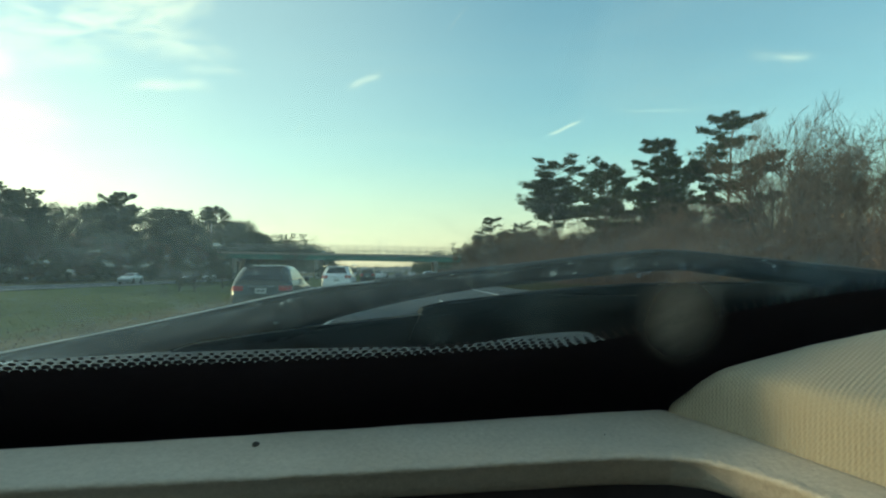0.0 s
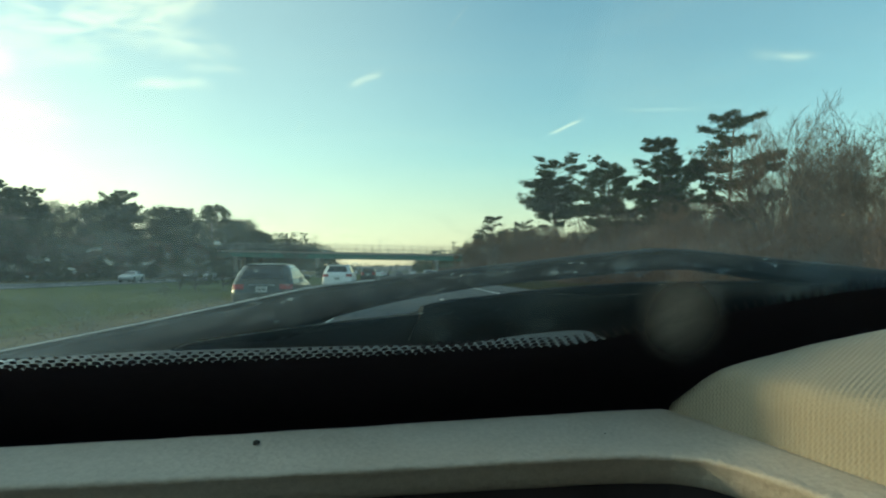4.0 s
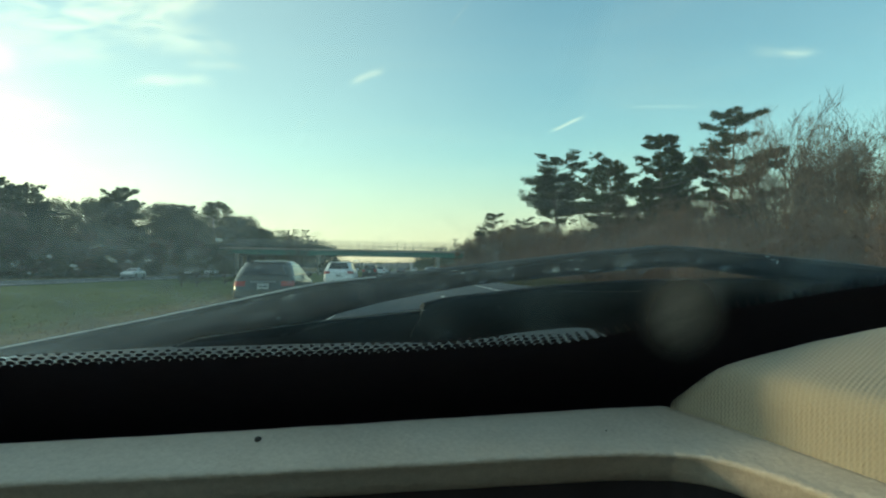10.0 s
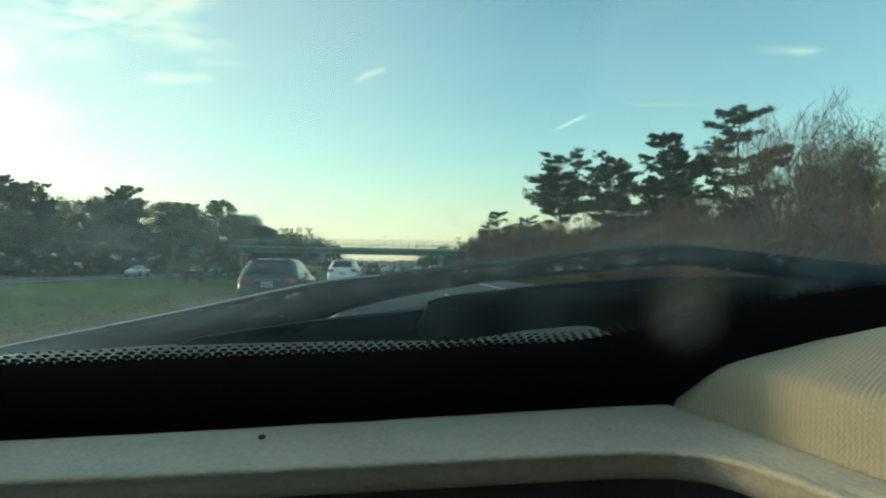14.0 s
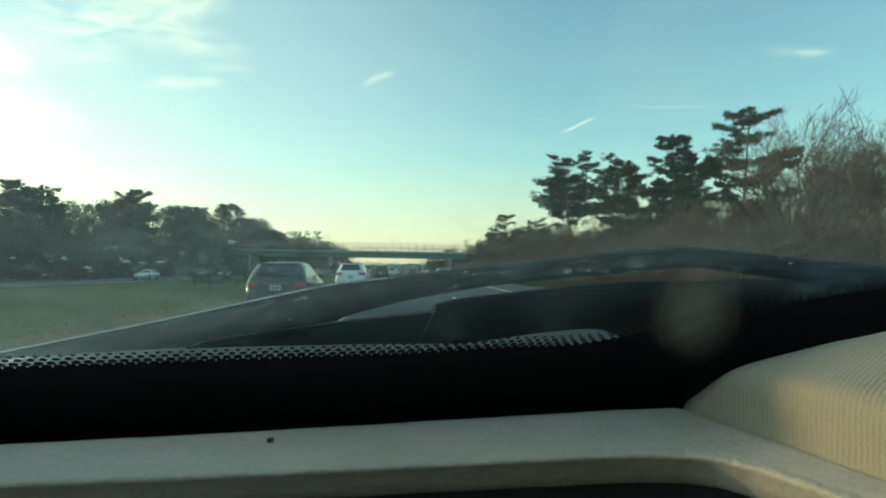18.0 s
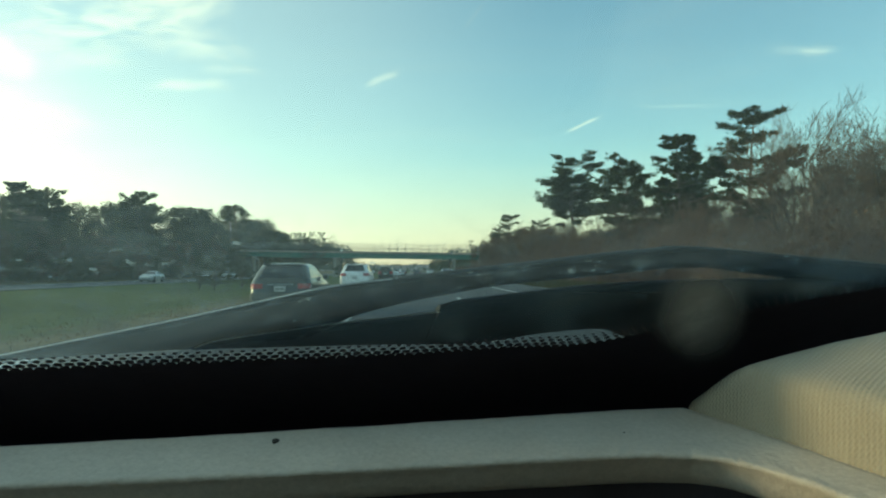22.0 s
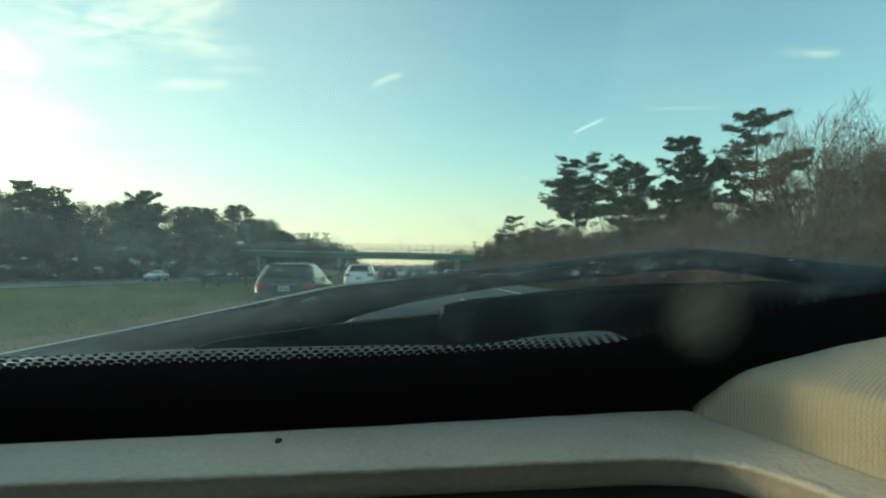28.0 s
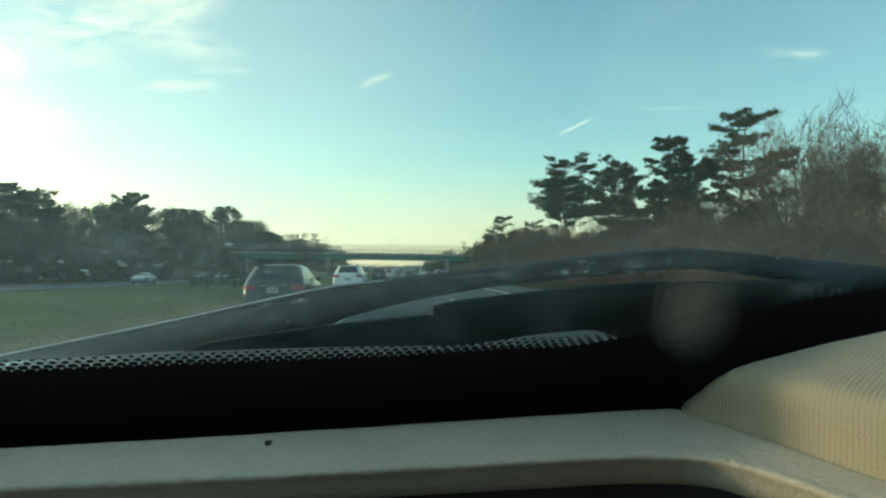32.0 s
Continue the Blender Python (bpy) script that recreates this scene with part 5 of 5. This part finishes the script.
def dash_ledge():
    """Cream rim round a dark tray: inner and outer edge, from the far corner of the car to beside the camera."""
    inner = [(-0.42, 0.2535), (-0.30, 0.268), (-0.163, 0.285), (-0.078, 0.294), (0.039, 0.3085), (0.100, 0.3145), (0.122, 0.3135), (0.134, 0.3060), (0.1415, 0.2930), (0.1485, 0.272), (0.1545, 0.250), (0.170, 0.18), (0.185, 0.06), (0.19, -0.10)]
    outer = [(-0.42, 0.284), (-0.30, 0.308), (-0.189, 0.331), (-0.105, 0.346), (0.060, 0.3815), (0.125, 0.3945), (0.1508, 0.3995), (0.1545, 0.383), (0.1585, 0.358), (0.1635, 0.325), (0.1695, 0.290), (0.187, 0.185), (0.205, 0.06), (0.215, -0.10)]
    I, O = np.array(inner), np.array(outer)
    t = np.linspace(0, len(inner) - 1, 520)
    k = np.arange(len(inner))
    cols = [np.interp(t, k, c) for c in (I[:, 0], I[:, 1], O[:, 0], O[:, 1])]
    for c in cols:
        for q in range(36):
            c[1:-1] = (c[:-2] + 2 * c[1:-1] + c[2:]) / 4
    rings = []
    for ix, iy, ox, oy in zip(*cols):
        i, o = Vector((ix, iy, 0)), Vector((ox, oy, 0))
        w = (o - i)
        d = w.normalized() if w.length > 1e-4 else Vector((0, 1, 0))
        span = max(w.length, 0.012)
        wav = 0.0006 * noise.noise((ix * 30, iy * 30, 0))
        prof = ((0.030, -0.0175), (0.0115, -0.0160), (0.0080, -0.0142), (0.0052, -0.0095), (0.0039, -0.0072), (0.0026, -0.0050), (0.0015, -0.0036), (0.0006, -0.0026), (0.0000, -0.0014), (0.0008, -0.0004), (0.0030, 0.0001), (0.0055, 0.0003), (0.008, 0.0005), (0.011, 0.0007), (span * 0.35, 0.0015), (span * 0.48, 0.0021), (span * 0.6, 0.0026), (span * 0.75, 0.0031), (span * 0.88, 0.0035), (span, 0.0038), (span + 0.012, -0.004), (span + 0.012, -0.03))
        ring = []
        for p, z in prof:
            q = i + d * p + Vector((0, 0, 1.168 + z + wav))
            grain = (noise.noise(q * 210) * 0.00055 + noise.noise(q * 430) * 0.00030) * (1.0 if p < 0.009 else 0.2)
            ring.append(q + Vector((-d.x * grain, -d.y * grain, grain * 0.8)) if p < span + 0.001 else q)
        rings.append(ring)
    wall = []
    for ix, iy, ox, oy in zip(*cols):
        d = Vector((ox - ix, oy - iy, 0)).normalized()
        p = Vector((ix, iy, 0)) + d * min(0.024, 0.9 * math.hypot(ox - ix, oy - iy))
        wall.append([p + Vector((0, 0, z)) for z in (1.09, 1.156)])
    v, f = loft(wall, closed=False)
    mesh_object("tray_wall", v, f, BLACK_TRIM, own, "dark side of the sunken tray")
    v, f = loft(rings, closed=False)
    return mesh_object("dash_ledge", v, f, VINYL, own, "cream grained vinyl dashboard rim", smooth=True)


ledge = dash_ledge()


def dash_pad():
    """The raised cream hood of the dashboard, its edge rounded, running up to the glass."""
    prof = [(-0.003, 1.160), (-0.001, 1.168), (0.0, 1.176), (0.0003, 1.186), (0.0009, 1.1930), (0.0024, 1.1980), (0.0055, 1.2012), (0.0112, 1.2036), (0.018, 1.2058), (0.030, 1.2094), (0.045, 1.2140), (0.065, 1.2190), (0.095, 1.2245),
            (0.14, 1.2290), (0.20, 1.2310), (0.30, 1.2290), (0.42, 1.2220)]
    fine = []
    for (d0, z0), (d1, z1) in zip(prof, prof[1:]):
        for k in range(3):
            fine.append((d0 + (d1 - d0) * k / 3, z0 + (z1 - z0) * k / 3))
    fine.append(prof[-1])
    for q in range(2):
        fine = [fine[0]] + [tuple((fine[i - 1][c] + 2 * fine[i][c] + fine[i + 1][c]) / 4 for c in (0, 1)) for i in range(1, len(fine) - 1)] + [fine[-1]]
    rings = []
    for d, z in fine:
        x_far = 0.152 + d
        y_far = min(dash_end(x_far, max(z, BASE_Z)), 0.399) - 0.005
        if x_far > MID_X:
            y_far = dash_end(2 * MID_X - x_far, max(z, BASE_Z)) - 0.005
        row = [Vector((seam_x(y_far) + d, y_far + 0.002, 1.12)), Vector((seam_x(y_far) + d, y_far + 0.001, z - 0.003))]
        for k in range(41):
            y = y_far + (-0.06 - y_far) * k / 40
            drop = 0.05 * smooth((0.10 - y) / 0.2)
            row.append(Vector((seam_x(y) + d, y, z - drop + 0.0004 * noise.noise((d * 60, y * 60, 3)))))
        rings.append(row)
    v, f = loft(rings, closed=False)
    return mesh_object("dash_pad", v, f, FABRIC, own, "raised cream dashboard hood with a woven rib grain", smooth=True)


pad = dash_pad()

part("tray", boxed(((-0.42, -0.12, 1.075), (0.20, 0.335, 1.095))), BLACK_TRIM, own, "dark tray sunk into the dashboard")


def crumb(x, y, z, r, seed):
    rng = random.Random(seed)
    bm = bmesh.new()
    bmesh.ops.create_icosphere(bm, subdivisions=2, radius=r)
    for v in bm.verts:
        v.co = Vector((v.co.x * 1.15, v.co.y, v.co.z * 0.9)) * (1 + 0.5 * noise.noise(v.co / r + Vector((seed, 0, 0))))
    ob = thing("crumb", "small dark crumb of dirt lying on the dashboard rim", "dirt", at=(x, y, z))
    part("grain", bm, CRUMB, ob)


def defroster_panel():
    """Matt black shelf between the dashboard's rim and the foot of the glass."""
    rows = []
    for k in range(25):
        a = -0.30 + 0.65 * k / 24
        foot = glass_point(a, 0.0, -0.004)
        x = foot.x / REACH
        near = Vector((x, 0.36 + 0.22 * x, 1.160))
        rows.append([near, near.lerp(foot, 0.5) + Vector((0, 0, -0.012)), foot + Vector((0, 0, -0.004)), foot + Vector((0, 0, -0.05))])
    v, f = loft(rows, closed=False)
    mesh_object("defroster_panel", v, f, BLACK_TRIM, own, "matt black panel at the foot of the windshield")


defroster_panel()
crumb(-0.0655, 0.334, 1.1718, 0.0015, 1)
crumb(0.0995, 0.340, 1.1717, 0.0004, 2)


def shell():
    """The rest of the car, closed round the camera."""
    mx = MID_X
    lo, hi = mx - 0.98, mx + 0.98
    top = [glass_point(a, 0.62) for a in (-0.22, edge_a(0.62))]
    y_roof, z_roof = top[0].y, top[0].z
    part("roof", boxed(((lo + 0.12, -2.9, z_roof), (hi - 0.12, y_roof + 0.12, z_roof + 0.05)), bevel=0.02), PAINT_BLACK, own, "dark painted roof")
    part("headliner", boxed(((lo + 0.14, -2.88, z_roof - 0.025), (hi - 0.14, y_roof + 0.05, z_roof - 0.002)), bevel=0.005), LINER, own, "grey cloth headliner")
    for sd, x in ((-1, lo), (1, hi - 0.06)):
        # linings out of view, added to bounce light onto the dashboard
        part("bounce_lining", boxed(((x + (0.062 if sd < 0 else -0.022), -2.0, 0.4), (x + (0.082 if sd < 0 else -0.002), 0.1, 1.07))), LINER, own, "unseen door lining added for bounced light")
        part("door", boxed(((x, -1.0, 0.35), (x + 0.06, 0.15, 1.08)), bevel=0.02), PAINT_BLACK, own)
        part("door", boxed(((x, -2.0, 0.35), (x + 0.06, -1.02, 1.08)), bevel=0.02), PAINT_BLACK, own)
        part("fender", boxed(((x, 0.17, 0.45), (x + 0.06, 1.69, 1.00)), bevel=0.02), PAINT_BLACK, own)
        part("quarter_panel", boxed(((x, -2.95, 0.45), (x + 0.06, -2.02, 1.08)), bevel=0.02), PAINT_BLACK, own)
        for y in (-1.05, -2.05):
            part("pillar", boxed(((x, y - 0.05, 1.08), (x + 0.12, y + 0.05, z_roof + 0.01)), bevel=0.01), PAINT_BLACK, own)
        s = Soup()
        foot, head = glass_point(-0.315, -0.02), glass_point(-0.25, 0.64)
        if sd > 0:
            foot, head = mirrored([foot, head])
        s.tube([foot + Vector((0, 0, -0.1)), foot, head, head + Vector((0, -0.1, 0.0))], [0.062, 0.062, 0.055, 0.055], 8)
        s.make("front_pillar", PAINT_BLACK, own)
    part("far_dash", boxed(((mx + 0.03, -0.06, 1.09), (hi - 0.09, 0.28, 1.205)), bevel=0.02), VINYL, own, "cream dashboard before the other seat")
    part("tailgate", boxed(((lo, -3.0, 0.45), (hi, -2.94, 1.10)), bevel=0.02), PAINT_BLACK, own)
    part("rear_frame", boxed(((lo + 0.1, -2.98, 1.10), (hi - 0.1, -2.92, 1.22)), bevel=0.01), PAINT_BLACK, own)
    part("seat_back", boxed(((lo + 0.15, -1.15, 0.6), (mx - 0.08, -1.0, 1.35)), bevel=0.05), LINER, own, "grey seat back")
    part("seat_back", boxed(((mx + 0.08, -1.15, 0.6), (hi - 0.15, -1.0, 1.35)), bevel=0.05), LINER, own, "grey seat back")
    # unseen wall added to keep light from behind off the dashboard
    part("light_block", boxed(((lo + 0.06, -1.25, 0.36), (hi - 0.06, -1.20, z_roof - 0.03))), BLACK_TRIM, own, "unseen dark wall added to block light from behind")
    part("floor_pan", boxed(((lo + 0.02, -2.95, 0.28), (hi - 0.02, 1.60, 0.36))), BLACK_TRIM, own)
    part("bulkhead", boxed(((lo + 0.06, 0.30, 0.36), (hi - 0.06, 0.36, 1.074))), BLACK_TRIM, own)
    v, f = loft([[(lo + 0.02, y, z - 0.08), (mx, y, z - 0.05), (hi - 0.02, y, z - 0.08), (hi - 0.02, y, z - 0.13), (lo + 0.02, y, z - 0.13)] for y, z in ((0.72, 1.14), (0.95, 1.12), (1.25, 1.08), (1.55, 1.00), (1.70, 0.90))])
    mesh_object("hood", v, f, PAINT_BLACK, own, "short dark hood")
    part("front_bumper", boxed(((lo + 0.02, 1.66, 0.30), (hi - 0.02, 1.80, 0.80)), bevel=0.04), PAINT_BLACK, own)
    for y in (1.10, -2.3):
        for sd, x in ((-1, lo + 0.10), (1, hi - 0.10)):
            wheel(own, x, y, 0.34, sd)
    for ob in own.children:
        if ob.name.split(".")[0] == "tyre":
            ob.location.z = ROAD_Z + 0.03


shell()
